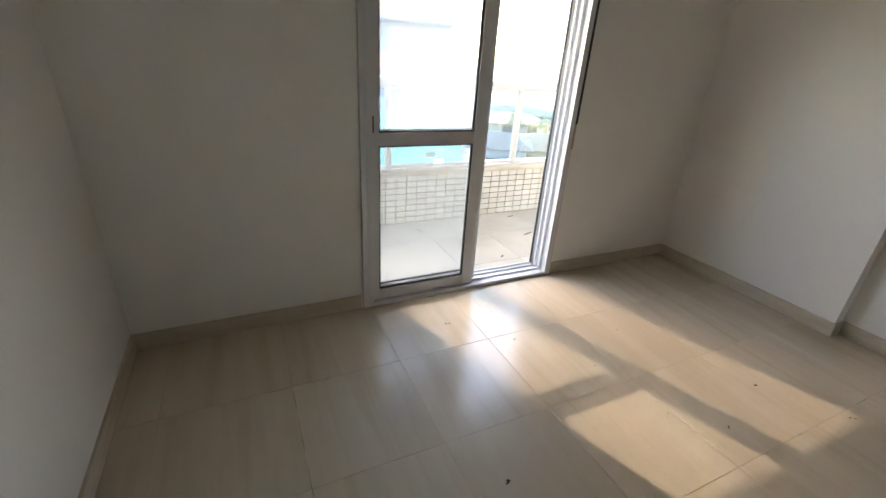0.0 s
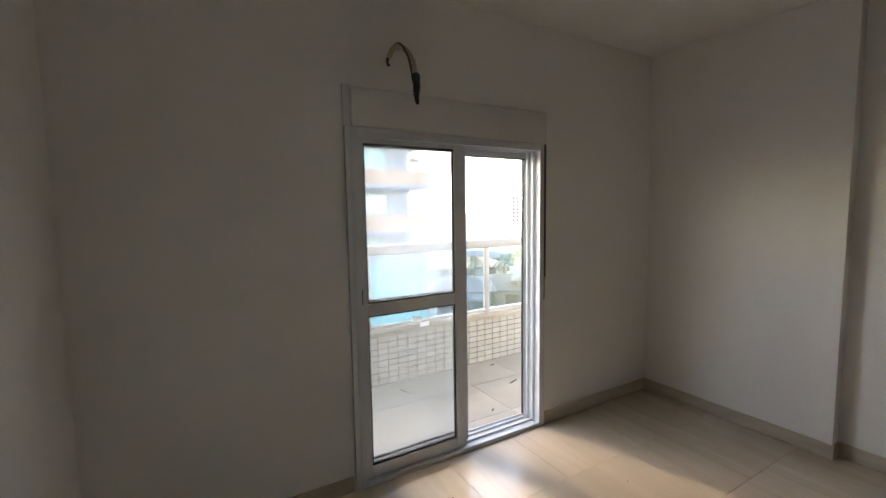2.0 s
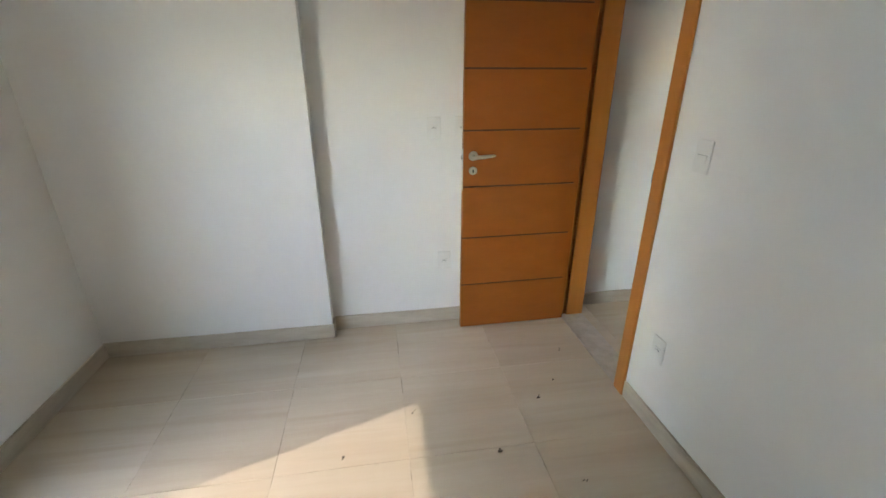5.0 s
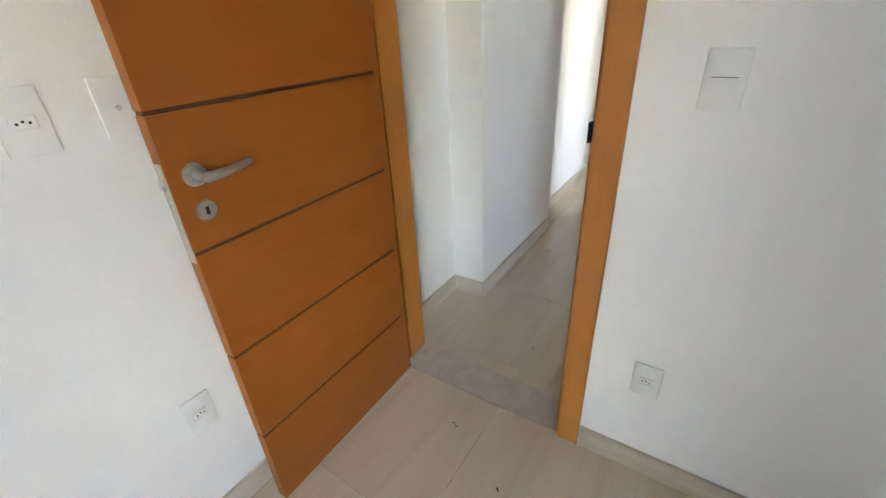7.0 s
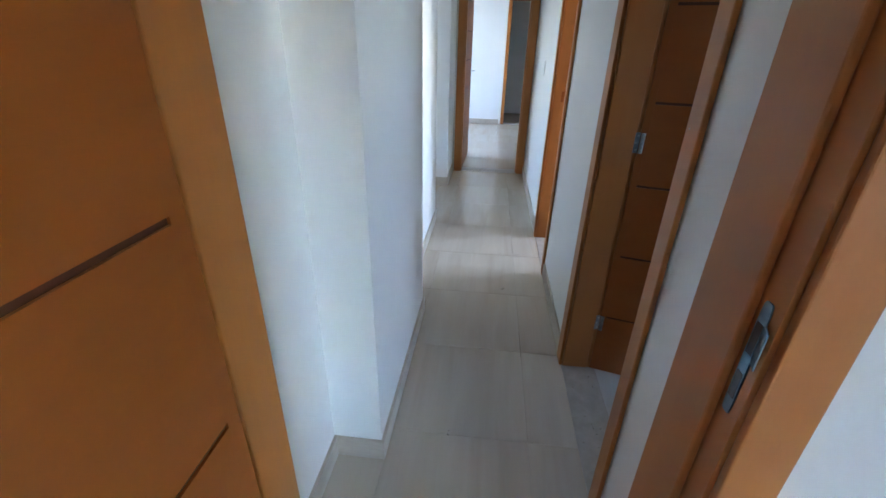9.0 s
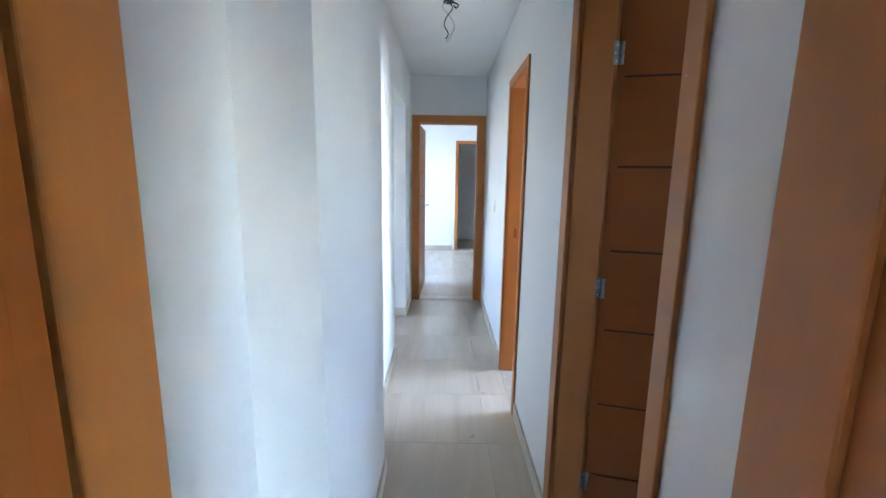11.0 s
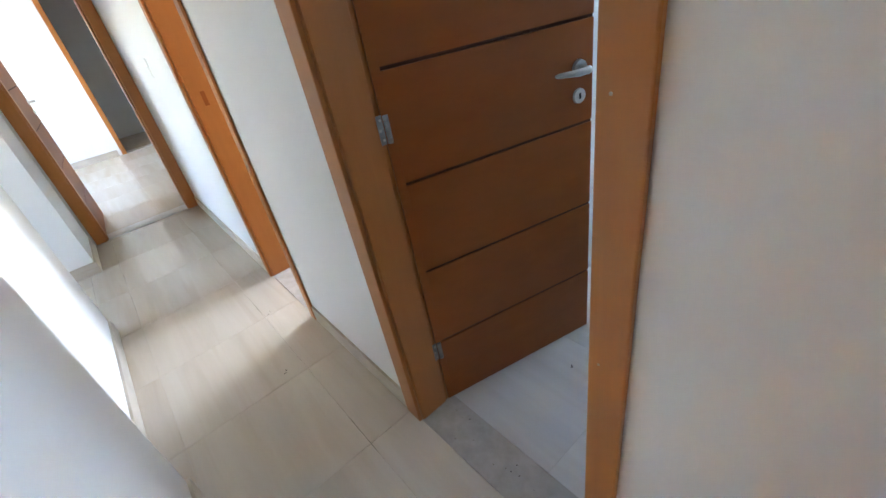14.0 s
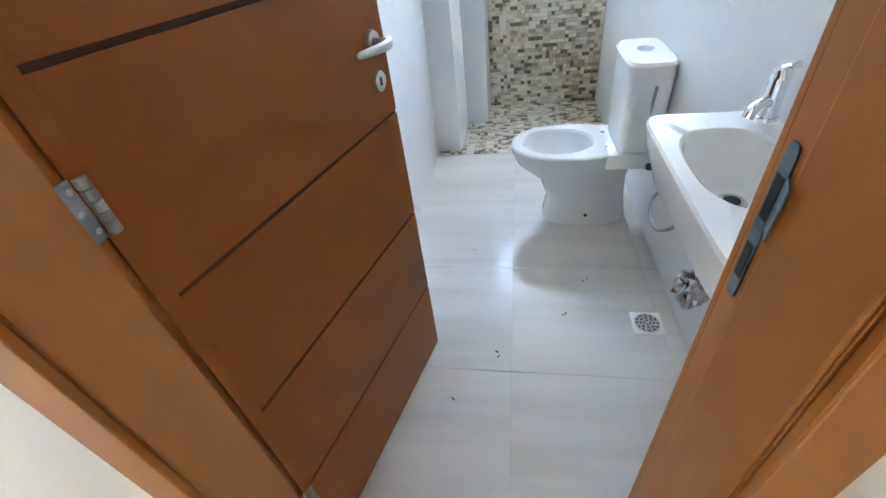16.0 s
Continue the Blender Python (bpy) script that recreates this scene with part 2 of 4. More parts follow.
def cyl(bm, a, b, r, r2=None, seg=20):
    a, b = Vector(a), Vector(b)
    m = Matrix.Translation((a + b) / 2) @ (b - a).to_track_quat("Z", "Y").to_matrix().to_4x4()
    bmesh.ops.create_cone(bm, cap_ends=True, segments=seg, radius1=r, radius2=r if r2 is None else r2, depth=(b - a).length, matrix=m)
    return bm


def loft(bm, rings, cap_start=True, cap_end=True):
    rows = [[bm.verts.new(p) for p in ring] for ring in rings]
    k = len(rows[0])
    for a, b in zip(rows, rows[1:]):
        for i in range(k):
            bm.faces.new((a[i], a[(i + 1) % k], b[(i + 1) % k], b[i]))
    if cap_start:
        bm.faces.new(rows[0][::-1])
    if cap_end:
        bm.faces.new(rows[-1])
    bmesh.ops.recalc_face_normals(bm, faces=bm.faces[:])
    return bm


def oval(cx, cy, z, rx, ry, n=40, power=2.0):
    pts = []
    for i in range(n):
        a = 2 * math.pi * i / n
        c, s = math.cos(a), math.sin(a)
        pts.append((cx + rx * math.copysign(abs(c) ** (2 / power), c), cy + ry * math.copysign(abs(s) ** (2 / power), s), z))
    return pts


def tube(bm, points, r, seg=10):
    points = [Vector(p) for p in points]
    rings = []
    for i, p in enumerate(points):
        d = (points[min(i + 1, len(points) - 1)] - points[max(i - 1, 0)]).normalized()
        q = d.to_track_quat("Z", "Y")
        rr = r[i] if isinstance(r, list) else r
        rings.append([p + q @ Vector((rr * math.cos(2 * math.pi * k / seg), rr * math.sin(2 * math.pi * k / seg), 0)) for k in range(seg)])
    return loft(bm, rings)


def bend(points, steps=6):
    """A smooth line through a few points."""
    P = [Vector(p) for p in points]
    P = [2 * P[0] - P[1]] + P + [2 * P[-1] - P[-2]]
    out = []
    for i in range(1, len(P) - 2):
        for s in range(steps):
            t = s / steps
            out.append(0.5 * ((2 * P[i]) + (P[i + 1] - P[i - 1]) * t + (2 * P[i - 1] - 5 * P[i] + 4 * P[i + 1] - P[i + 2]) * t * t + (3 * P[i] - P[i - 1] - 3 * P[i + 1] + P[i + 2]) * t ** 3))
    out.append(P[-2])
    return out


# where the part of the flat that is being built lies: the bedroom, or the corridor side
BEDROOM = Vector((0, 0, 0))
CORRIDOR = Vector((-0.02, 0.011, 0))
site = BEDROOM


def mesh_of(name, bm, mat, smooth=True):
    me = bpy.data.meshes.new(name)
    bm.to_mesh(me)
    bm.free()
    me.materials.append(mat)
    if smooth:
        for p in me.polygons:
            p.use_smooth = True
        me.set_sharp_from_angle(angle=radians(35))
    return me


def thing(name, base, label, category, group="", kind=""):
    ob = new(name)
    ob.location = Vector(base) + site
    ob.empty_display_size = 0.1
    return tagged(ob, label, category, group, kind)


def root_of(ob):
    while ob.parent:
        ob = ob.parent
    return ob


def part(name, bm, mat, parent, label="", smooth=True):
    """One mesh under a thing or under a part; the bmesh is in the thing's world place."""
    bmesh.ops.translate(bm, vec=site - Vector(root_of(parent).location), verts=bm.verts[:])
    ob = new(name, mesh_of(name, bm, mat, smooth))
    ob.parent = parent
    return tagged(ob, label)


def solid(name, bm, mat, label, category, group="", kind="", smooth=True):
    """A thing made of one mesh, with its origin at its base."""
    lo = [min(v.co[i] for v in bm.verts) for i in range(3)]
    hi = [max(v.co[i] for v in bm.verts) for i in range(3)]
    base = Vector(((lo[0] + hi[0]) / 2, (lo[1] + hi[1]) / 2, lo[2]))
    bmesh.ops.translate(bm, vec=-base, verts=bm.verts[:])
    ob = new(name, mesh_of(name, bm, mat, smooth))
    ob.location = base + site
    return tagged(ob, label, category, group, kind)


def wall(name, boxes, label, mat=None):
    bm = bmesh.new()
    for b in boxes:
        bx(bm, *b)
    return solid(name, bm, mat or PAINT, label, "wall", kind="structure", smooth=False)


H = 2.59
HB = 2.80
TOP = 2.95

# ---------------------------------------------------------------- walls
wall("wall_north", [(-3.95, -2.62, 0, 0.18, -0.05, TOP), (-1.198, 0.30, 0, 0.18, -0.05, TOP), (-2.62, -1.198, 0, 0.18, 2.236, TOP)], "white painted bedroom wall with the balcony door")
wall("wall_chase", [(0, 0.30, -1.273, 0, -0.05, TOP)], "white painted pier projecting beside the balcony door")
wall("wall_east", [(0.092, 0.30, -2.78, -1.273, -0.05, TOP)], "white painted bedroom wall behind the open door")
wall("wall_west", [(-3.95, -3.80, -2.78, 0, -0.05, TOP)], "plain white painted bedroom side wall")
site = CORRIDOR
wall("wall_south", [(-3.95, -0.689, -2.93, -2.78, -0.05, TOP), (0.068, 0.32, -2.93, -2.78, -0.05, TOP), (-0.689, 0.068, -2.93, -2.78, 2.12, TOP)], "white painted wall with the bedroom doorway")
for piece in [(0.16, 0.32, -3.42, -2.93, -0.05, TOP), (-0.018, 0.30, -4.40, -3.42, -0.05, TOP), (0.095, 0.30, -5.83, -4.40, -0.05, TOP),
              (0.095, 0.30, -7.45, -6.83, -0.05, TOP), (0.095, 0.30, -6.83, -5.83, 2.17, TOP)]:
    wall("wall_corridor_east", [piece], "white painted corridor wall with a pier and an opening")
for piece in [(-0.915, -0.767, -3.31, -2.93, -0.05, TOP), (-0.915, -0.767, -4.97, -4.05, -0.05, TOP), (-0.915, -0.767, -7.45, -5.58, -0.05, TOP),
              (-0.915, -0.767, -4.05, -3.31, 2.12, TOP), (-0.915, -0.767, -5.58, -4.97, 2.12, TOP)]:
    wall("wall_corridor_west", [piece], "white painted corridor wall with two doorways")
wall("wall_end", [(-2.0, -0.70, -7.60, -7.45, -0.05, TOP), (0.01, 2.3, -7.60, -7.45, -0.05, TOP), (-0.70, 0.01, -7.60, -7.45, 2.12, TOP)], "white painted wall closing the corridor")
wall("wall_bath_north", [(-4.13, -0.915, -2.955, -2.93, -0.05, TOP)], "white tiled bathroom wall", WTILE)
wall("wall_bath_south", [(-4.13, -0.915, -4.23, -4.08, -0.05, TOP)], "white tiled bathroom wall", WTILE)
wall("wall_bath_west", [(-4.13, -3.99, -4.08, -2.955, -0.05, 1.55), (-4.13, -3.99, -4.08, -2.955, 2.15, TOP), (-4.13, -3.99, -4.08, -3.7, 1.55, 2.15), (-4.13, -3.99, -3.0, -2.955, 1.55, 2.15)], "shower end wall with a small high window", WTILE)
wall("wall_bath_pier", [(-3.65, -3.19, -4.08, -3.925, -0.05, TOP), (-3.99, -3.65, -4.08, -3.77, -0.05, TOP)], "white stepped pier beside the shower", WTILE)
# rooms beyond the corridor
wall("wall_side_room", [(-4.05, -0.915, -7.6, -7.45, -0.05, TOP), (-4.05, -3.9, -7.45, -4.23, -0.05, 0.9), (-4.05, -3.9, -7.45, -4.23, 2.1, TOP), (-4.05, -3.9, -5.0, -4.23, 0.9, 2.1), (-4.05, -3.9, -7.45, -6.4, 0.9, 2.1)], "white painted side room wall")
wall("wall_living", [(0.30, 4.35, -7.45, -7.3, -0.05, TOP), (0.30, 4.35, -4.4, -4.25, -0.05, TOP), (4.2, 4.35, -7.3, -4.4, -0.05, 0.9), (4.2, 4.35, -7.3, -4.4, 2.1, TOP), (4.2, 4.35, -7.3, -6.6, 0.9, 2.1), (4.2, 4.35, -5.2, -4.4, 0.9, 2.1)], "white painted living room wall")
wall("wall_end_room", [(-2.15, -2.0, -10.95, -7.45, -0.05, TOP), (2.2, 2.35, -10.95, -7.45, -0.05, 0.8), (2.2, 2.35, -10.95, -7.45, 2.1, TOP), (2.2, 2.35, -8.5, -7.45, 0.8, 2.1), (2.2, 2.35, -10.95, -10.1, 0.8, 2.1),
                       (-2.0, -1.26, -11.1, -10.95, -0.05, TOP), (-0.56, 2.35, -11.1, -10.95, -0.05, TOP), (-1.26, -0.56, -11.1, -10.95, 2.12, TOP),
                       (-2.0, 0.3, -12.6, -12.45, -0.05, TOP), (-2.15, -2.0, -12.6, -11.1, -0.05, TOP), (0.15, 0.3, -12.45, -11.1, -0.05, TOP)], "white painted walls of the end room")

# ---------------------------------------------------------------- ceilings and slabs
for nm, b in (("ceiling_bedroom", (-3.85, 0.2, -2.85, 0.1)), ("ceiling_corridor", (-0.767, 0.16, -7.45, -2.93)), ("ceiling_bathroom", (-3.99, -0.915, -4.08, -2.955)),
              ("ceiling_side_room", (-3.9, -0.915, -7.45, -4.23)), ("ceiling_living", (0.30, 4.2, -7.3, -4.4)), ("ceiling_end_room", (-2.0, 2.2, -10.95, -7.6)), ("ceiling_far_room", (-2.0, 0.15, -12.45, -11.1))):
    hh = HB if nm == "ceiling_bedroom" else H
    solid(nm, box(*b, hh, hh + 0.12), CEIL, "flat white painted ceiling", "ceiling", kind="structure", smooth=False)

# ---------------------------------------------------------------- floors, tile by tile
TILE_MESH = {}


def tile_piece(w, d, h, mat, bevel=0.0008):
    key = (round(w, 3), round(d, 3), h, mat.name)
    if key not in TILE_MESH:
        TILE_MESH[key] = mesh_of("tile", box(-w / 2, w / 2, -d / 2, d / 2, -h, 0, bevel), mat, smooth=False)
    return TILE_MESH[key]


def tiled_floor(name, x0, x1, y0, y1, ox, oy, px, py, mat, label, z=0.0, gap=0.0017, grout=None):
    base = box(x0, x1, y0, y1, z - 0.06, z - 0.002)
    fl = solid(name, base, grout or GROUT, label, "floor", kind="structure", smooth=False)
    i0, i1 = math.floor((x0 - ox) / px), math.ceil((x1 - ox) / px)
    j0, j1 = math.floor((y0 - oy) / py), math.ceil((y1 - oy) / py)
    for i in range(i0, i1):
        for j in range(j0, j1):
            a, b = max(ox + i * px, x0) + gap / 2, min(ox + (i + 1) * px, x1) - gap / 2
            c, d = max(oy + j * py, y0) + gap / 2, min(oy + (j + 1) * py, y1) - gap / 2
            if b - a < 0.01 or d - c < 0.01:
                continue
            t = new("tile", tile_piece(b - a, d - c, 0.01, mat))
            t.parent = fl
            t.location = Vector(((a + b) / 2, (c + d) / 2, z)) + site - fl.location
    return fl


# ---------------------------------------------------------------- baseboards
def skirting(name, runs, mat=None, h=0.09):
    """runs: (x0, y0, x1, y1, side) along a wall face; the board stands out on the side named. One board a run."""
    t = 0.012
    for x0, y0, x1, y1, side in runs:
        bm = bmesh.new()
        if side in "+x-x" and x0 == x1:
            s = t if side == "+x" else -t
            bx(bm, x0, x0 + s, y0, y1, 0.0, h, 0.002)
        else:
            s = t if side == "+y" else -t
            bx(bm, x0, x1, y0, y0 + s, 0.0, h, 0.002)
        solid(name, bm, mat or STONE, "beige polished stone skirting along the wall", "baseboard", kind="structure", smooth=False)


site = BEDROOM
skirting("baseboard_bedroom", [(-3.80, 0, -2.63, 0, "-y"), (-1.19, 0, 0.0, 0, "-y"), (0, -1.285, 0, -0.012, "-x"), (0.0, -1.273, 0.08, -1.273, "-y"), (0.092, -2.769, 0.092, -1.285, "-x"),
                               (-3.80, -2.769, -0.77, -2.769, "+y"), (-3.80, -2.757, -3.80, -0.012, "+x")])
site = CORRIDOR
skirting("baseboard_corridor", [(0.16, -3.42, 0.16, -2.93, "-x"), (-0.03, -3.42, 0.148, -3.42, "+y"), (-0.018, -4.40, -0.018, -3.42, "-x"), (-0.03, -4.40, 0.083, -4.40, "-y"), (0.095, -5.83, 0.095, -4.412, "-x"),
                                (0.083, -6.83, 0.30, -6.83, "+y"), (0.095, -7.43, 0.095, -6.83, "-x"), (-0.767, -3.266, -0.767, -2.95, "+x"), (-0.767, -4.93, -0.767, -4.11, "+x"), (-0.767, -7.43, -0.767, -5.64, "+x")])
skirting("baseboard_end_room", [(-0.48, -10.95, 2.2, -10.95, "+y"), (-2.0, -10.95, -1.34, -10.95, "+y")])


# ---------------------------------------------------------------- doors
def local_box(m, *b, bevel=0.0):
    bm = box(*b, bevel)
    bmesh.ops.transform(bm, matrix=m, verts=bm.verts[:])
    return bm


def lever(m, x, z, side, s, leaf, toward):
    """Lever handle with round rose and a round keyhole plate on one face of a leaf. side: the face's y; toward: which way the lever points."""
    rose = cyl(bmesh.new(), (x, side, z), (x, side + s * 0.009, z), 0.026, 0.024, 28)
    cyl(rose, (x, side + s * 0.008, z), (x, side + s * 0.05, z), 0.010, 0.009)
    bmesh.ops.transform(rose, matrix=m, verts=rose.verts[:])
    ro = part("handle_rose", rose, STEEL, leaf, "satin steel handle rose")
    pts = bend([(x - toward * 0.008, side + s * 0.046, z), (x + toward * 0.03, side + s * 0.05, z), (x + toward * 0.075, side + s * 0.046, z + 0.002), (x + toward * 0.118, side + s * 0.037, z + 0.004)], 5)
    n = len(pts)
    rings = []
    for i, p in enumerate(pts):
        f = i / (n - 1)
        tall, thick = 0.0125 - 0.0055 * f, 0.0075 - 0.0025 * f
        if i in (0, n - 1):
            tall, thick = tall * 0.55, thick * 0.55
        rings.append([(p[0], p[1] + thick * math.cos(2 * math.pi * k / 14), p[2] + tall * math.sin(2 * math.pi * k / 14)) for k in range(14)])
    lv = loft(bmesh.new(), rings)
    bmesh.ops.transform(lv, matrix=m, verts=lv.verts[:])
    part("handle_lever", lv, STEEL, leaf, "satin steel lever handle")
    kz = z - 0.082
    kp = cyl(bmesh.new(), (x, side, kz), (x, side + s * 0.007, kz), 0.0235, 0.022, 28)
    bmesh.ops.transform(kp, matrix=m, verts=kp.verts[:])
    part("keyhole_plate", kp, STEEL, leaf, "round steel keyhole plate")
    kh = box(x - 0.004, x + 0.004, side + s * 0.004, side + s * 0.0078, kz - 0.009, kz + 0.009)
    bmesh.ops.transform(kh, matrix=m, verts=kh.verts[:])
    part("keyhole", kh, DARKP, leaf)


def door_leaf(door, m, width=0.70, height=2.10, t=0.035, lever_faces=(-1, 1), hinge_side=1):
    """Leaf in its own place: hinge at the origin, width along +x, thickness along y from 0 to -t. Seven boards with six dark grooves between."""
    core = local_box(m, 0.001, width - 0.001, -t + 0.004, -0.004, 0.008, height)
    leaf = part("leaf", core, GROOVE, door, "honey wood leaf with dark grooves", smooth=False)
    step = 0.3075
    cuts = [0.008] + [step * k for k in range(1, 7)] + [height]
    for k in range(7):
        g0 = 0.0 if k == 0 else 0.0048
        g1 = 0.0 if k == 6 else 0.0048
        bm = bmesh.new()
        z0, z1 = cuts[k] + g0, cuts[k + 1] - g1
        bx(bm, 0.0258, width, -t, 0, z0, z1)
        bmesh.ops.transform(bm, matrix=m, verts=bm.verts[:])
        part("panel", bm, WOOD, leaf, smooth=False)
    part("stile", local_box(m, 0, 0.0257, -t, 0, 0.008, height), WOOD, leaf, smooth=False)
    for s in lever_faces:
        lever(m, width - 0.055, 1.095, 0.0 if s > 0 else -t, s, leaf, -1)
    # mortise plate on the free edge
    mp = local_box(m, width - 0.001, width + 0.0015, -t + 0.006, -0.006, 0.90, 1.13)
    part("lock_plate", mp, STEEL, leaf, "steel lock face plate")
    lb = local_box(m, width, width + 0.010, -t + 0.011, -0.011, 1.075, 1.098, bevel=0.002)
    part("latch", lb, CHROME, leaf)
    return leaf


def hinge(m, z, parent):
    bm = bmesh.new()
    bx(bm, -0.034, -0.001, 0.0, 0.0022, z - 0.038, z + 0.038)
    bx(bm, 0.001, 0.027, 0.0, 0.0022, z - 0.038, z + 0.038)
    for k in range(5):
        cyl(bm, (0, 0.005, z - 0.038 + k * 0.0152), (0, 0.005, z - 0.038 + k * 0.0152 + 0.0132), 0.0078, seg=12)
    bmesh.ops.transform(bm, matrix=m, verts=bm.verts[:])
    hg = part("hinge", bm, ZINC, parent, "grey steel butt hinge", smooth=False)
    for k in (-0.026, 0.0, 0.026):
        sc = cyl(bmesh.new(), (0.016 + 0.005 * (k == 0), 0.0021, z + k), (0.016 + 0.005 * (k == 0), 0.0028, z + k), 0.0042, seg=10)
        bmesh.ops.transform(sc, matrix=m, verts=sc.verts[:])
        part("screw", sc, STEEL, hg)


def door_frame(door, m, width, depth, height=2.10, cw=0.07, ct=0.014, reveal=0.006, sill=True, cw_first=None):
    """Frame in its own place: opening from x=0 to width, wall from y=0 (front face) to -depth. Jambs with a rebate, head, and flat casings on both faces."""
    jt = 0.02
    for a, b, nm in ((-jt, 0.0, "jamb"), (width, width + jt, "jamb")):
        bm = local_box(m, a, b, -depth - 0.002, 0.002, 0, height + jt, bevel=0.001)
        part(nm, bm, JAMB, door, smooth=False)
    part("head", local_box(m, 0, width, -depth - 0.002, 0.002, height, height + jt, bevel=0.001), JAMB, door, smooth=False)
    for y0, y1 in ((0.0025, 0.0025 + ct), (-depth - 0.0025 - ct, -depth - 0.0025)):
        part("casing", local_box(m, -(cw_first or cw), -reveal, y0, y1, 0, height + cw, bevel=0.003), JAMB, door, smooth=False)
        part("casing", local_box(m, width + reveal, width + cw, y0, y1, 0, height + cw, bevel=0.003), JAMB, door, smooth=False)
        part("casing", local_box(m, -reveal, width + reveal, y0, y1, height + reveal, height + cw - 0.001, bevel=0.003), JAMB, door, smooth=False)
    if sill:
        part("threshold", local_box(m, 0, width, -depth - 0.004, 0.004, -0.03, 0.004, bevel=0.0015), SILL, door, "grey beige granite threshold", smooth=False)


def stop_bead(door, m, width, y0, y1, height=2.10, rise=0.010, far=0.008):
    """The raised stop in the frame that the leaf shuts against."""
    for a, b in ((0.0, rise), (width - far, width)):
        part("stop", local_box(m, a, b, y0, y1, 0.004, height, bevel=0.003), JAMB, door, smooth=False)
    part("stop", local_box(m, rise, width - far, y0, y1, height - 0.010, height, bevel=0.002), JAMB, door, smooth=False)


def strike_plate(door, m, x, y, z, metal=None):
    """Steel strike on the face of a jamb, in the frame's own place, with a curled lip and a dark mortise."""
    s = 1 if x < 0.2 else -1
    bm = bmesh.new()
    loft(bm, [[(x + s * d, p[0], p[1]) for p in [(q[0], q[1]) for q in oval(y, z - 0.012, 0, 0.0085, 0.083, 32, 7)]] for d in (0.0002, 0.0022)])
    lip = box(-0.0008, 0.0008, 0.0, 0.02, -0.026, 0.026, 0.0005)
    bmesh.ops.transform(lip, matrix=pose(x + s * 0.003, y + 0.010, z + 0.02, 0, 0, -s * 22), verts=lip.verts[:])
    me = bpy.data.meshes.new("lip")
    lip.to_mesh(me)
    lip.free()
    bm.from_mesh(me)
    bpy.data.meshes.remove(me)
    bmesh.ops.transform(bm, matrix=m, verts=bm.verts[:])
    st = part("strike_plate", bm, metal or SKYTINT, door, "steel strike plate")
    bm = bmesh.new()
    bx(bm, x + s * 0.0015, x + s * 0.0028, y - 0.006, y + 0.006, z - 0.002, z + 0.042)
    bx(bm, x + s * 0.0015, x + s * 0.0028, y - 0.006, y + 0.006, z - 0.07, z - 0.03)
    bmesh.ops.transform(bm, matrix=m, verts=bm.verts[:])
    part("mortise", bm, DARKP, st)


# bedroom door: frame in the south wall, leaf folded back along the east wall
door_1 = thing("door_1", (-0.339, -2.85, 0), "honey wood bedroom door standing open against the wall", "door", kind="structure")
F1 = pose(-0.669, -2.78, 0)
door_frame(door_1, F1, 0.717, 0.15, cw=0.079)
stop_bead(door_1, F1, 0.717, -0.152, -0.038, rise=0.013, far=0.018)
strike_plate(door_1, F1, 0.0, -0.022, 1.08)
L1 = pose(-0.003, -2.772, 0, 0, 0, 90.6)
leaf_1 = door_leaf(door_1, L1, 0.69)

# bathroom door: frame in the corridor's west wall, leaf ajar into the bathroom
door_2 = thing("door_2", (-0.84, -3.68, 0), "honey wood bathroom door ajar into the bathroom", "door", kind="structure")
F2 = pose(-0.767, -3.33, 0, 0, 0, -90)
door_frame(door_2, F2, 0.70, 0.148, cw=0.079, reveal=0.001, cw_first=0.064)
stop_bead(door_2, F2, 0.70, -0.112, 0.0012, rise=0.005)
strike_plate(door_2, F2, 0.0, -0.133, 1.065)
L2 = pose(-0.893, -4.022, 0, 0, 0, 165.6) @ pose(0, 0.035, 0)
leaf_2 = door_leaf(door_2, L2, 0.70)
for nz in (0.845, 1.258, 1.69, 0.4):
    nb = cyl(bmesh.new(), (-0.7502, -3.31, nz), (-0.7496, -3.31, nz), 0.0022, seg=10)
    part("nail_head", nb, CABLE, door_2, "pale filled nail head")
for hz in (0.272, 1.087, 1.922):
    hinge(pose(-0.903, -4.024, 0), hz, door_2)

# door at the corridor's end, open into the end room
door_3 = thing("door_3", (-0.345, -7.52, 0), "honey wood door open at the corridor's end", "door", kind="structure")
F3 = pose(-0.68, -7.45, 0)
door_frame(door_3, F3, 0.67, 0.15, cw=0.085, height=2.08)
stop_bead(door_3, F3, 0.67, -0.11, -0.004, height=2.08)
door_leaf(door_3, pose(0.022, -7.628, 0, 0, 0, -92.5), 0.665, 2.07)

# side room door, folded away inside
door_4 = thing("door_4", (-0.84, -5.275, 0), "honey wood doorway of the side room, standing open", "door", kind="structure")
F4 = pose(-0.767, -4.99, 0, 0, 0, -90)
door_frame(door_4, F4, 0.57, 0.148, cw=0.06)
part("strike_plate", local_box(F4, 0.5685, 0.5698, -0.072, -0.05, 1.05, 1.12), WOOD, door_4, "small brown strike", smooth=False)
door_leaf(door_4, pose(-0.945, -4.95, 0, 0, 0, 178), 0.565)

# doorway on the far side of the end room
door_5 = thing("door_5", (-0.91, -11.02, 0), "honey wood doorway into a dim grey room", "door", kind="structure")
door_frame(door_5, pose(-1.24, -10.95, 0), 0.66, 0.15, cw=0.06)


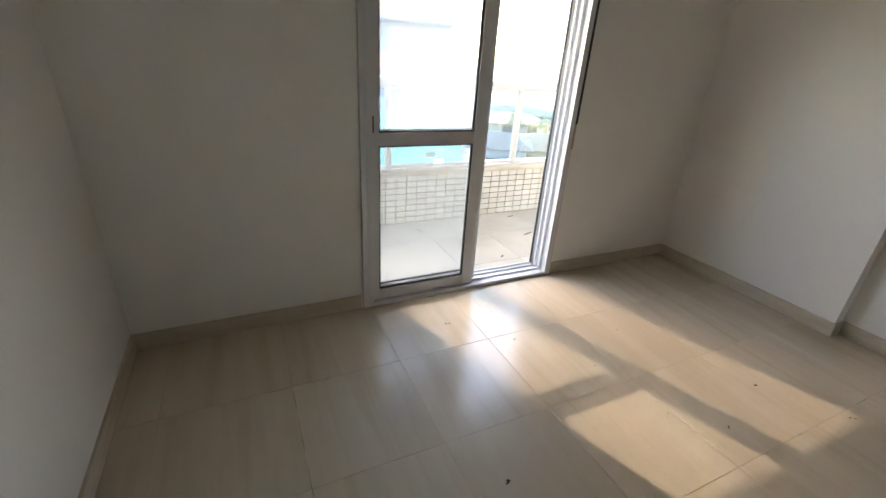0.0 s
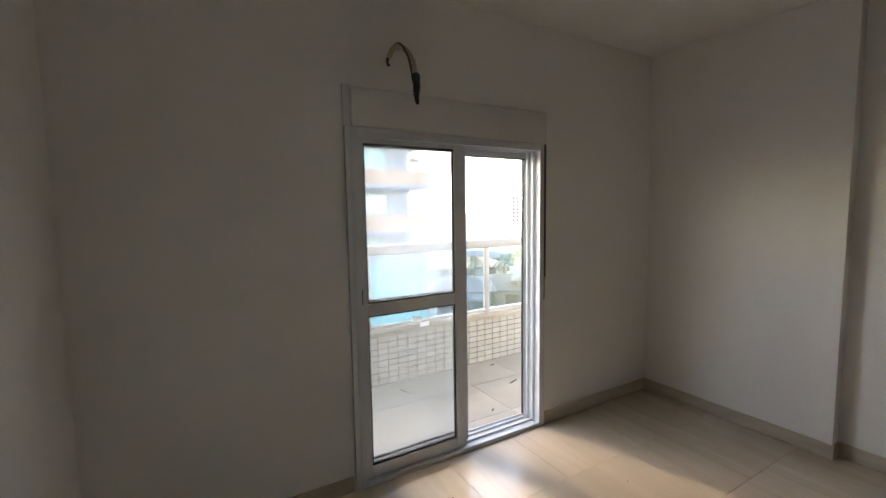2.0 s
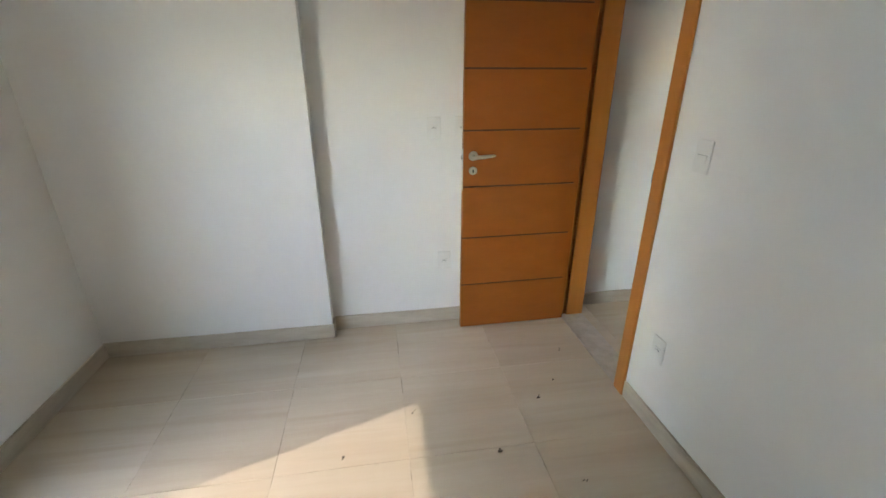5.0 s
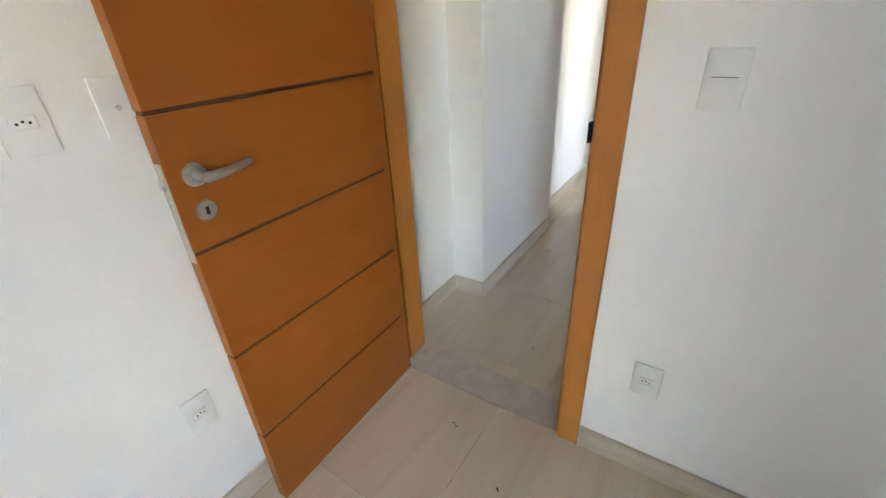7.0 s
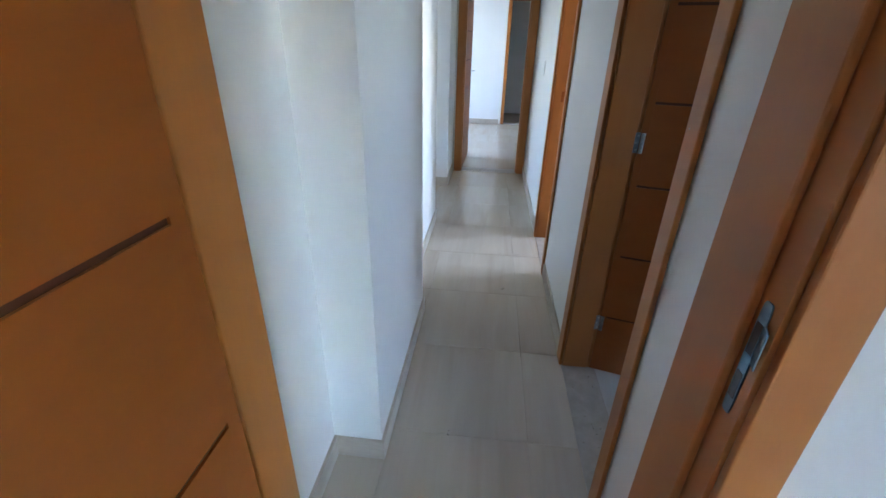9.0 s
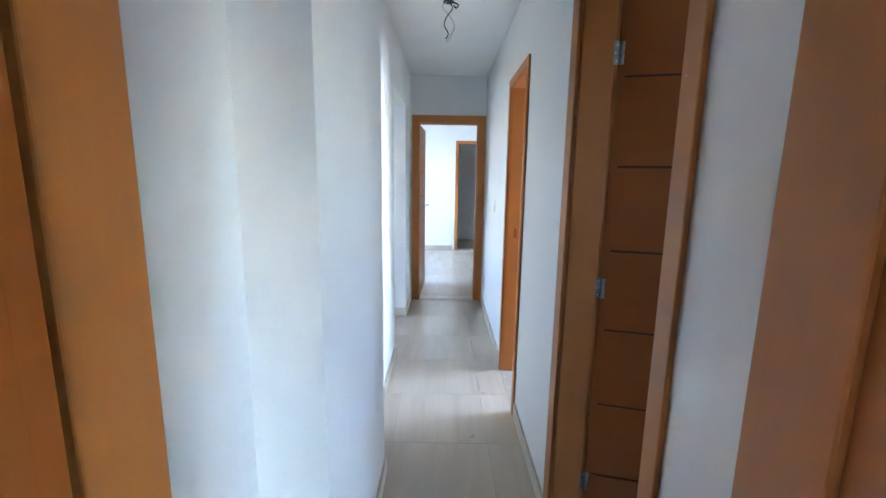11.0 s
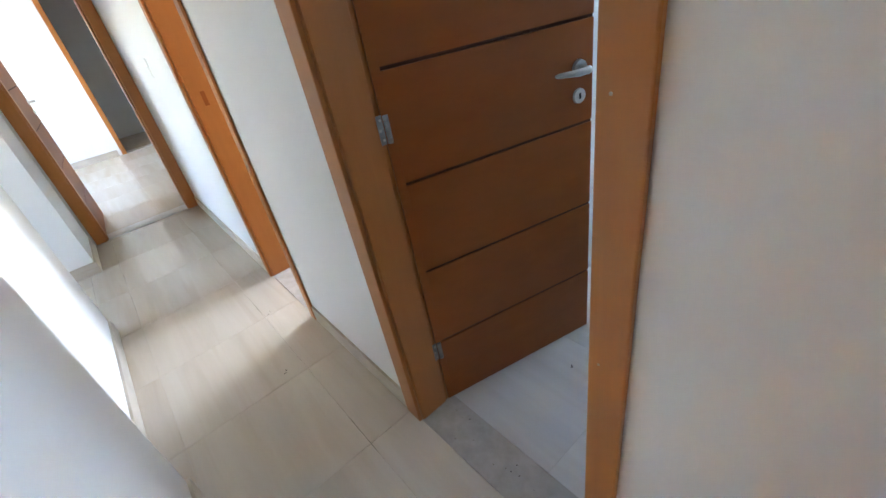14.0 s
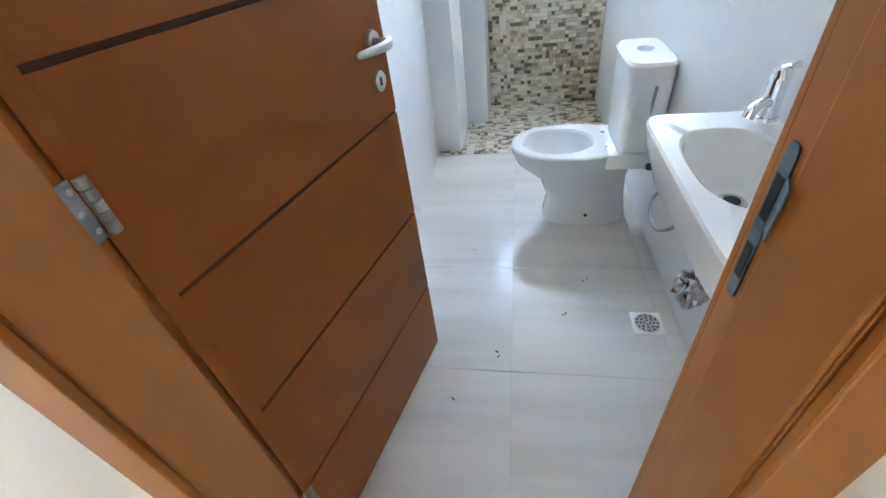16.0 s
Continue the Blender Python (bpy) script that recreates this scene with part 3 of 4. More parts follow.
# ---------------------------------------------------------------- balcony door
site = BEDROOM
win = thing("window_1", (-1.91, 0.08, 0), "white aluminium sliding balcony door, half open, under a shutter box", "window", kind="structure")
fb = bmesh.new()
bx(fb, -2.618, -2.588, -0.016, 0.172, 0, 2.024, 0.002)
for y0, y1 in ((-0.016, 0.012), (0.062, 0.074), (0.118, 0.13), (0.158, 0.172)):
    bx(fb, -2.5875, -2.552, y0, y1, 0.0, 2.024, 0.0015)
part("frame_side", fb, ALU, win, smooth=False)
fb = bmesh.new()
bx(fb, -1.222, -1.198, -0.016, 0.172, 0, 2.024, 0.002)
for y0, y1 in ((-0.016, 0.010), (0.060, 0.072), (0.116, 0.128), (0.158, 0.172)):
    bx(fb, -1.246, -1.2225, y0, y1, 0.0, 2.024, 0.0015)
part("frame_side", fb, ALU, win, smooth=False)
fb = bmesh.new()
bx(fb, -2.551, -1.247, -0.016, 0.172, 2.0, 2.024, 0.002)
for y0, y1 in ((-0.016, 0.010), (0.060, 0.072), (0.116, 0.128), (0.158, 0.172)):
    bx(fb, -2.551, -1.247, y0, y1, 1.972, 1.9995, 0.0015)
part("frame_head", fb, ALU, win, smooth=False)
fb = bmesh.new()
bx(fb, -2.551, -1.247, -0.016, 0.172, 0.0, 0.012, 0.002)
for y0, y1 in ((-0.016, -0.008), (0.06, 0.068), (0.118, 0.126), (0.164, 0.172)):
    bx(fb, -2.551, -1.247, y0, y1, 0.0122, 0.026, 0.0012)
part("track", fb, ALU, win, smooth=False)
part("shutter_box", box(-2.582, -1.20, -0.032, 0.17, 2.0255, 2.226, 0.004), BOXW, win, "flat white roller shutter box")
part("trim", box(-2.624, -2.5835, -0.014, 0.02, 2.0255, 2.240, 0.002), ALU, win, smooth=False)
part("strap_slot", box(-1.210, -1.194, -0.0195, -0.0165, 1.095, 2.018), SEAL, win, "dark shutter strap")
part("strap_end", box(-1.214, -1.200, -0.0225, -0.0165, 0.934, 1.0945, 0.002), CABLE, win, "cream strap guide")
part("shutter_rail", box(-1.83, -1.2475, 0.1285, 0.149, 1.934, 1.9995, 0.002), ALU, win, "bottom rail of the raised shutter")
part("seal", box(-1.83, -1.2475, 0.131, 0.147, 1.925, 1.9338), SEAL, win, "black shutter seal", smooth=False)
part("seal", box(-1.2525, -1.2463, 0.158, 0.172, 0.0265, 1.99), SEAL, win, "black jamb seal", smooth=False)
part("pull", box(-2.549, -2.537, 0.012, 0.0195, 1.055, 1.14, 0.001), SEAL, win, "dark recessed pull")


def sliding_leaf(y, x0, x1, z0, z1):
    s, r = 0.038, 0.075
    bm = bmesh.new()
    t = 0.017
    bx(bm, x0, x0 + s, y - t, y + t, z0, z1, 0.002)
    bx(bm, x1 - r, x1, y - t, y + t, z0, z1, 0.002)
    bx(bm, x0 + s, x1 - r, y - t + 0.001, y + t - 0.001, z0, 0.092, 0.002)
    bx(bm, x0 + s, x1 - r, y - t + 0.001, y + t - 0.001, 0.982, 1.052, 0.002)
    bx(bm, x0 + s, x1 - r, y - t + 0.001, y + t - 0.001, 1.948, z1, 0.002)
    leaf = part("sliding_leaf", bm, ALU, win, "white sliding leaf", smooth=False)
    for a, b in ((0.092, 0.982), (1.052, 1.948)):
        xs, xe = x0 + s, x1 - r
        g = part("pane", box(xs - 0.004, xe + 0.004, y - 0.003, y + 0.003, a - 0.004, b + 0.004), PANE_LOW if a < 0.5 else PANE, leaf, "hazy pale glass", smooth=False)
        g.visible_shadow = False
        sb = bmesh.new()
        w = 0.009
        for q in ((xs, xs + w, a, b), (xe - w, xe, a, b), (xs + w, xe - w, a, a + w), (xs + w, xe - w, b - w, b)):
            bx(sb, q[0], q[1], y - 0.0075, y + 0.0075, q[2], q[3])
        part("seal", sb, SEAL, leaf, "black glazing seal", smooth=False)
    return leaf


sliding_leaf(0.037, -2.545, -1.85, 0.024, 1.99)
sliding_leaf(0.094, -2.53, -1.80, 0.024, 1.99)
for cx, cz, tilt in ((-2.187, 1.866, 4), (-2.143, 0.884, -3), (-2.193, 0.922, 2)):
    bm = box(-0.032, 0.032, -0.0006, 0.0006, -0.014, 0.014)
    bmesh.ops.transform(bm, matrix=pose(cx, 0.0333, cz, 0, tilt, 0), verts=bm.verts[:])
    st = solid("sticker", bm, TAPE, "small white paper sticker on the glass", "sticker", group="stickers on the glass", smooth=False)

# ---------------------------------------------------------------- bedroom: conduit, plates, crumbs
cd = thing("conduit", (-2.345, 0, 2.42), "cut cable conduit curling out of the wall", "cable")
pts = bend([(-2.345, 0.005, 2.425), (-2.345, -0.06, 2.445), (-2.335, -0.15, 2.42), (-2.322, -0.225, 2.34), (-2.318, -0.255, 2.24)], 10)
part("tube", tube(bmesh.new(), pts, [0.0135 + 0.0018 * (i % 2) for i in range(len(pts))], 12), CABLE, cd, "cream corrugated tube")
pts = bend([(-2.335, 0.0, 2.435), (-2.34, -0.065, 2.462), (-2.345, -0.15, 2.434), (-2.338, -0.222, 2.345), (-2.33, -0.25, 2.24)], 8)
part("wire", tube(bmesh.new(), pts, 0.006, 8), SEAL, cd, "black wire")
pts = bend([(-2.318, -0.252, 2.26), (-2.316, -0.262, 2.2), (-2.32, -0.264, 2.16), (-2.314, -0.266, 2.11)], 5)
part("tape", tube(bmesh.new(), pts, [0.021, 0.023, 0.022, 0.019, 0.018, 0.019, 0.018, 0.016, 0.018, 0.017, 0.016, 0.013, 0.011, 0.012, 0.01, 0.007], 9), SEAL, cd, "black tape wrapping")
pts = bend([(-2.352, 0.004, 2.405), (-2.368, -0.022, 2.4), (-2.372, -0.03, 2.375), (-2.36, -0.03, 2.358)], 5)
part("loose_end", tube(bmesh.new(), pts, 0.0075, 8), SEAL, cd, "black loose wire end")


def wall_plate(name, m, w, h, kind, label):
    """Plate in its own place: standing in the xz plane, facing +y."""
    t = thing(name, m.translation, label, name.replace("_", " "), group="electrical plates")
    bm = local_box(m, -w / 2, w / 2, 0.0, 0.006, -h / 2, h / 2, bevel=0.002)
    pl = part("plate", bm, PLASTIC, t)
    if kind == "switch":
        part("rocker", local_box(m, -0.023, 0.023, 0.0055, 0.0085, -0.0195, 0.0045, bevel=0.001), PLASTIC, t)
        part("rocker_gap", local_box(m, -0.0243, 0.0243, 0.0055, 0.0066, 0.0048, 0.0062), DARKP, t)
    elif kind == "socket":
        part("insert", local_box(m, -0.02, 0.02, 0.0055, 0.0078, -0.0115, 0.0115, bevel=0.003), PLASTIC, t)
        for k in (-0.0095, 0, 0.0095):
            hb = cyl(bmesh.new(), (k, 0.006, 0.002 if k == 0 else -0.001), (k, 0.0084, 0.002 if k == 0 else -0.001), 0.0026, seg=10)
            bmesh.ops.transform(hb, matrix=m, verts=hb.verts[:])
            part("pin_hole", hb, DARKP, t)
    else:
        hb = cyl(bmesh.new(), (0, 0.005, 0), (0, 0.011, 0), 0.006, seg=14)
        bmesh.ops.transform(hb, matrix=m, verts=hb.verts[:])
        part("outlet_knob", hb, STEEL, t)
    return t


wall_plate("light_switch", pose(-0.937, -2.769, 1.228), 0.078, 0.118, "switch", "white single rocker switch on the wall")
wall_plate("wall_socket", pose(-0.933, -2.769, 0.39), 0.078, 0.118, "socket", "white three-pin wall socket")
wall_plate("wall_socket", pose(0.092, -1.925, 1.235, 0, 0, 90), 0.078, 0.118, "socket", "white three-pin socket beside the open door")
wall_plate("aerial_outlet", pose(0.092, -2.078, 1.235, 0, 0, 90), 0.07, 0.118, "aerial", "white aerial outlet plate behind the door")
wall_plate("wall_socket", pose(0.092, -1.985, 0.43, 0, 0, 90), 0.078, 0.118, "socket", "white low wall socket beside the open door")

site = CORRIDOR
wall_plate("light_switch", pose(-0.767, -6.38, 1.23, 0, 0, -90), 0.078, 0.118, "switch", "white rocker switch on the corridor wall")
site = BEDROOM

random.seed(7)
crumbs = bmesh.new()
spots = [(-0.928, -1.374, 1), (-0.72, -1.70, 0.8), (-1.0, -2.05, 1.2), (-0.72, -2.33, 1), (-1.35, -1.5, 0.7), (-1.9, -0.62, 0.6), (-2.42, -1.35, 1.3), (-1.2, -2.35, 0.7), (-1.62, -0.95, 0.5), (-2.2, -0.35, 0.8),
         (-1.25, -0.75, 0.6), (-1.55, -1.35, 0.5), (-0.6, -2.45, 0.7), (-0.35, -2.6, 0.6), (-0.45, -3.15, 0.6), (-0.28, -3.55, 0.5), (-0.5, -4.7, 0.6), (-0.62, -5.2, 0.5), (-1.75, -3.35, 0.7), (-1.55, -3.6, 0.7), (-1.95, -3.25, 0.6), (-2.15, -3.75, 0.5), (-1.35, -3.75, 0.6)]
for sx, sy, k in spots:
    for i in range(3 if k > 0.9 else 2):
        px, py = sx + random.uniform(-0.012, 0.012), sy + random.uniform(-0.012, 0.012)
        a = random.uniform(0, 6.28)
        r = bmesh.ops.create_icosphere(crumbs, subdivisions=1, radius=0.006 * k, matrix=pose(px, py, 0.002, 0, 0, math.degrees(a)) @ Matrix.Diagonal((random.uniform(0.8, 2.6), random.uniform(0.4, 0.9), 0.4, 1)))
for i in range(14):
    bmesh.ops.create_icosphere(crumbs, subdivisions=1, radius=random.uniform(0.0015, 0.003), matrix=pose(-0.90 + random.uniform(-0.02, 0.1), random.uniform(-3.95, -3.4), 0.006, 0, 0, random.uniform(0, 360)) @ Matrix.Diagonal((1, 0.7, 0.5, 1)))
solid("floor_crumbs", crumbs, DEBRIS, "scattered dark plaster crumbs on the floor", "debris", kind="stuff")

# ---------------------------------------------------------------- corridor: bare lamp wires
site = CORRIDOR
lw = thing("lamp_wires", (-0.31, -5.4, H), "bare lamp wires hanging from the corridor ceiling", "cable")
part("socket_box", cyl(bmesh.new(), (-0.31, -5.4, H - 0.004), (-0.31, -5.4, H), 0.035, seg=24), DARKP, lw, "dark round ceiling hole")
part("wire", tube(bmesh.new(), bend([(-0.31, -5.4, H), (-0.335, -5.4, 2.55), (-0.30, -5.4, 2.50), (-0.285, -5.4, 2.45), (-0.31, -5.4, 2.40), (-0.295, -5.4, 2.365)], 6), 0.0035, 6), SEAL, lw, "black wire")
part("wire", tube(bmesh.new(), bend([(-0.30, -5.4, H), (-0.27, -5.41, 2.56), (-0.315, -5.41, 2.51), (-0.35, -5.41, 2.45), (-0.325, -5.41, 2.385), (-0.30, -5.41, 2.35)], 6), 0.003, 6), STEEL, lw, "grey wire")
part("wire", tube(bmesh.new(), bend([(-0.32, -5.4, H), (-0.37, -5.39, 2.57), (-0.36, -5.38, 2.545), (-0.34, -5.38, 2.56)], 6), 0.004, 6), SEAL, lw, "black wire end")

# ---------------------------------------------------------------- bathroom
toilet = thing("toilet", (-2.45, -3.2, 0), "white ceramic close-coupled toilet without a seat", "toilet")
TX = -2.45
rings = [oval(TX, -3.22, 0.0, 0.115, 0.20, power=3), oval(TX, -3.22, 0.02, 0.115, 0.20, power=3), oval(TX, -3.22, 0.12, 0.10, 0.185, power=2.6), oval(TX, -3.24, 0.22, 0.115, 0.20, power=2.3),
         oval(TX, -3.29, 0.31, 0.16, 0.26, power=2.2), oval(TX, -3.31, 0.37, 0.182, 0.268, power=2.2), oval(TX, -3.312, 0.395, 0.186, 0.268, power=2.2), oval(TX, -3.312, 0.402, 0.178, 0.26, power=2.2),
         oval(TX, -3.365, 0.402, 0.135, 0.165), oval(TX, -3.365, 0.392, 0.125, 0.155), oval(TX, -3.36, 0.33, 0.118, 0.145), oval(TX, -3.33, 0.24, 0.08, 0.10), oval(TX, -3.32, 0.21, 0.05, 0.06)]
part("bowl", loft(bmesh.new(), rings), CERAMIC, toilet)
part("deck", box(TX - 0.165, TX + 0.165, -3.17, -2.985, 0.33, 0.403, 0.012), CERAMIC, toilet)
rings = [oval(TX, -3.045, 0.404, 0.15, 0.083, power=6), oval(TX, -3.045, 0.43, 0.158, 0.086, power=6), oval(TX, -3.045, 0.735, 0.175, 0.09, power=6)]
part("tank", loft(bmesh.new(), rings), CERAMIC, toilet)
rings = [oval(TX, -3.047, 0.7355, 0.18, 0.091, power=5), oval(TX, -3.047, 0.765, 0.183, 0.093, power=5), oval(TX, -3.047, 0.778, 0.172, 0.083, power=5), oval(TX, -3.047, 0.78, 0.15, 0.07, power=5)]
part("tank_lid", loft(bmesh.new(), rings), CERAMIC, toilet)
fbm = cyl(bmesh.new(), (TX, -3.05, 0.779), (TX, -3.05, 0.785), 0.033, seg=28)
part("flush_button", fbm, CHROME, toilet, "chrome dual flush button")
for sx in (-0.075, 0.075):
    part("seat_bolt_hole", cyl(bmesh.new(), (TX + sx, -3.155, 0.4015), (TX + sx, -3.155, 0.4045), 0.008, seg=12), DARKP, toilet)
part("foot_recess", loft(bmesh.new(), [[(TX + 0.103 + 0.004 * k, -3.22 + 0.03 * math.cos(a), 0.075 + 0.042 * math.sin(a)) for a in [2 * math.pi * i / 20 for i in range(20)]] for k in (0, 1)]), CERAMIC, toilet)
part("floor_bolt", cyl(bmesh.new(), (TX + 0.106, -3.22, 0.055), (TX + 0.112, -3.22, 0.055), 0.008, seg=12), DARKP, toilet)

basin = thing("washbasin", (-1.41, -3.1, 0.74), "white rectangular wall-hung ceramic washbasin", "washbasin")
bxc, byc = -1.355, -3.092
gx, gy = bxc - 0.04, byc - 0.004
rings = [oval(bxc, byc, 0.70, 0.24, 0.10, 48, 5), oval(bxc, byc, 0.715, 0.26, 0.12, 48, 7), oval(bxc, byc, 0.80, 0.298, 0.142, 48, 9), oval(bxc, byc, 0.836, 0.305, 0.146, 48, 10), oval(bxc, byc, 0.843, 0.30, 0.141, 48, 10),
         oval(gx, gy, 0.843, 0.17, 0.108, 48, 2.7), oval(gx, gy, 0.837, 0.162, 0.10, 48, 2.7), oval(gx, gy, 0.79, 0.145, 0.088, 48, 2.5), oval(gx, gy, 0.757, 0.10, 0.062, 48, 2.2), oval(gx, gy, 0.75, 0.03, 0.03, 48)]
part("bowl", loft(bmesh.new(), rings), CERAMIC, basin)
dr = cyl(bmesh.new(), (gx, gy, 0.75), (gx, gy, 0.755), 0.031, 0.028, 28)
d_ob = part("drain_ring", dr, CHROME, basin, "chrome drain ring")
part("drain_hole", cyl(bmesh.new(), (gx, gy, 0.7545), (gx, gy, 0.7565), 0.017, seg=20), DARKP, d_ob)

tap = thing("basin_tap", (-1.585, -2.99, 0.852), "chrome single lever tap on the washbasin", "tap")
tb = bmesh.new()
cyl(tb, (-1.585, -2.99, 0.8525), (-1.585, -2.99, 0.86), 0.026, 0.025, 24)
cyl(tb, (-1.585, -2.99, 0.86), (-1.585, -2.99, 0.945), 0.021, 0.019, 24)
part("body", tb, CHROME, tap)
sp = bmesh.new()
tube(sp, bend([(-1.580, -2.995, 0.89), (-1.555, -3.025, 0.90), (-1.532, -3.05, 0.895), (-1.525, -3.058, 0.88)], 4), 0.012, 12)
part("spout", sp, CHROME, tap)
lv = bmesh.new()
cyl(lv, (-1.585, -2.99, 0.9455), (-1.585, -2.988, 0.965), 0.0205, 0.015, 24)
bx(lv, -1.593, -1.577, -2.99, -2.955, 0.955, 0.968, 0.004)
bmesh.ops.rotate(lv, cent=(-1.585, -2.99, 0.955), matrix=Euler((radians(18), 0, 0)).to_matrix(), verts=lv.verts[:])
part("lever", lv, CHROME, tap)

trap = thing("sink_trap", (-1.39, -3.1, 0.45), "chrome bottle trap wrapped in foil under the washbasin", "pipe")
tb = bmesh.new()
cyl(tb, (-1.39, -3.107, 0.555), (-1.39, -3.107, 0.70), 0.017, seg=16)
part("pipe", tb, CHROME, trap)
random.seed(11)
foil = bmesh.new()
bmesh.ops.create_icosphere(foil, subdivisions=3, radius=0.05)
for v in foil.verts:
    k = random.uniform(0.72, 1.12)
    v.co = Vector((-1.385 + v.co.x * 0.85 * k, -3.115 + v.co.y * 0.9 * k, 0.505 + v.co.z * 1.25 * k))
part("foil_wrap", foil, FOIL, trap, "crumpled silver foil", smooth=False)
part("outlet_pipe", tube(bmesh.new(), bend([(-1.37, -3.08, 0.53), (-1.33, -3.05, 0.55), (-1.31, -2.958, 0.56)], 5), 0.016, 12), CHROME, trap)

for nm, vx, vz, lab in (("stop_valve", -2.15, 0.42, "dark stop valve on the wall beside the toilet"), ("stop_valve", -1.95, 0.45, "chrome stop valve under the washbasin")):
    v = thing(nm, (vx, -2.97, vz), lab, "valve", group="stop valves")
    vb = cyl(bmesh.new(), (vx, -2.955, vz), (vx, -2.962, vz), 0.026, seg=20)
    cyl(vb, (vx, -2.962, vz), (vx, -3.02, vz), 0.009, seg=12)
    part("body", vb, CHROME, v)
    part("knob", cyl(bmesh.new(), (vx, -3.02, vz), (vx, -3.045, vz), 0.016, 0.014, 16), DARKP, v)
hose = thing("water_hose", (-1.9, -2.98, 0.3), "grey braided water hose under the washbasin", "hose")
part("tube", tube(bmesh.new(), bend([(-2.15, -3.0, 0.43), (-2.19, -3.03, 0.46), (-2.26, -3.03, 0.49), (-2.29, -3.03, 0.56), (-2.272, -3.03, 0.69)], 6), 0.0065, 8), ZINC, hose)
hose2 = thing("water_hose", (-1.62, -2.98, 0.45), "grey braided water hose under the washbasin", "hose")
part("tube", tube(bmesh.new(), bend([(-1.95, -3.03, 0.45), (-1.96, -3.06, 0.39), (-1.90, -3.07, 0.35), (-1.80, -3.07, 0.37), (-1.68, -3.05, 0.50), (-1.61, -3.02, 0.71)], 6), 0.0065, 8), ZINC, hose2)

drain = thing("floor_drain", (-1.70, -3.062, 0), "square white floor drain with a round slotted grate", "drain")
part("plate", box(-1.755, -1.645, -3.117, -3.007, 0.0, 0.005, 0.002), PLASTIC, drain)
part("grate", cyl(bmesh.new(), (-1.70, -3.062, 0.004), (-1.70, -3.062, 0.0065), 0.046, seg=32), STEEL, drain, "round steel grate")
for r0, count, width in ((0.037, 12, 0.010), (0.024, 8, 0.009), (0.011, 4, 0.007)):
    for k in range(count):
        bm = box(-0.0028, 0.0028, -width / 1.5, width / 1.5, 0.0062, 0.0072)
        bmesh.ops.transform(bm, matrix=pose(-1.70, -3.062, 0, 0, 0, 360 * k / count) @ pose(r0, 0, 0, 0, 0, -28), verts=bm.verts[:])
        part("slot", bm, DARKP, drain)

# ---------------------------------------------------------------- balcony
site = BEDROOM
wall("balcony_parapet", [(-6.0, 3.0, 1.335, 1.46, -0.3, 0.436)], "low balcony parapet faced with small white tiles", TGROUT)
parapet = bpy.data.objects["balcony_parapet"]
led = solid("parapet_coping", box(-6.0, 3.0, 1.30, 1.49, 0.4365, 0.485, 0.004), COPING, "beige stone coping on the balcony parapet", "coping", kind="structure")
# unseen slab, added as shade; its edge sets where the bedroom sun patch ends
wall("balcony_ceiling", [(-6.0, 3.0, 0.18, 1.42, 2.735, 2.92)], "plain white unseen slab over the balcony, added to limit the sun", CEIL)
rail = thing("balcony_railing", (-1.5, 1.39, 0.485), "white aluminium balcony railing with glass panes", "railing")
part("top_rail", box(-6.0, 3.0, 1.345, 1.435, 1.18, 1.27, 0.02), RAIL, rail)
part("bottom_rail", box(-6.0, 3.0, 1.37, 1.41, 0.497, 0.528, 0.004), RAIL, rail)
posts = [-4.658, -3.333, -2.008, -0.683, 0.642, 1.967]
for pxx in posts:
    part("post", box(pxx - 0.026, pxx + 0.026, 1.368, 1.412, 0.4855, 1.185, 0.005), RAIL, rail)
for a, b in zip(posts, posts[1:]):
    g = part("pane", box(a + 0.028, b - 0.028, 1.387, 1.393, 0.529, 1.179), RAILGLASS, rail, "clear greenish glass", smooth=False)
    g.visible_shadow = False
pt = mesh_of("tile", box(-0.0465, 0.0465, -0.004, 0.004, -0.0248, 0.0248, 0.0015), WALLTILE, smooth=False)
rest = bmesh.new()
for i in range(70):
    for j in range(8):
        tx, tz = -5.0 + i * 0.10, -0.02 + 0.03 + j * 0.0567
        if tz > 0.425:
            continue
        if -2.65 < tx < 0.6:
            o = new("tile", pt)
            o.parent = parapet
            o.location = Vector((tx, 1.332, tz)) - parapet.location
        else:
            bx(rest, tx - 0.0475, tx + 0.0475, 1.328, 1.336, tz - 0.026, tz + 0.026)
o = part("tiles", rest, WALLTILE, parapet, smooth=False)
o["kind"] = "stuff"
tiled_floor("floor_balcony", -6.0, 3.0, 0.18, 1.336, -2.3, 0.33, 0.54, 0.54, BALC, "beige tiled balcony floor with stains", z=-0.02, gap=0.004)
scuffs = bmesh.new()
for cx, cy, ln, an in ((-1.80, 1.1, 0.13, 110), (-0.85, 0.75, 0.14, 20), (-0.75, 1.2, 0.08, 10), (-1.35, 0.4, 0.05, 40)):
    bmesh.ops.create_icosphere(scuffs, subdivisions=2, radius=1.0, matrix=pose(cx, cy, -0.019, 0, 0, an) @ Matrix.Diagonal((ln / 2, 0.008, 0.003, 1)))
solid("balcony_debris", scuffs, DEBRIS, "dark dried leaf scraps on the balcony floor", "debris", kind="stuff")

# ---------------------------------------------------------------- outdoors
G = -9.0
solid("ground", box(-1500, 1500, 2.5, 2500, G - 0.5, G), GROUND, "sandy ground and streets far below", "ground", kind="structure", smooth=False)


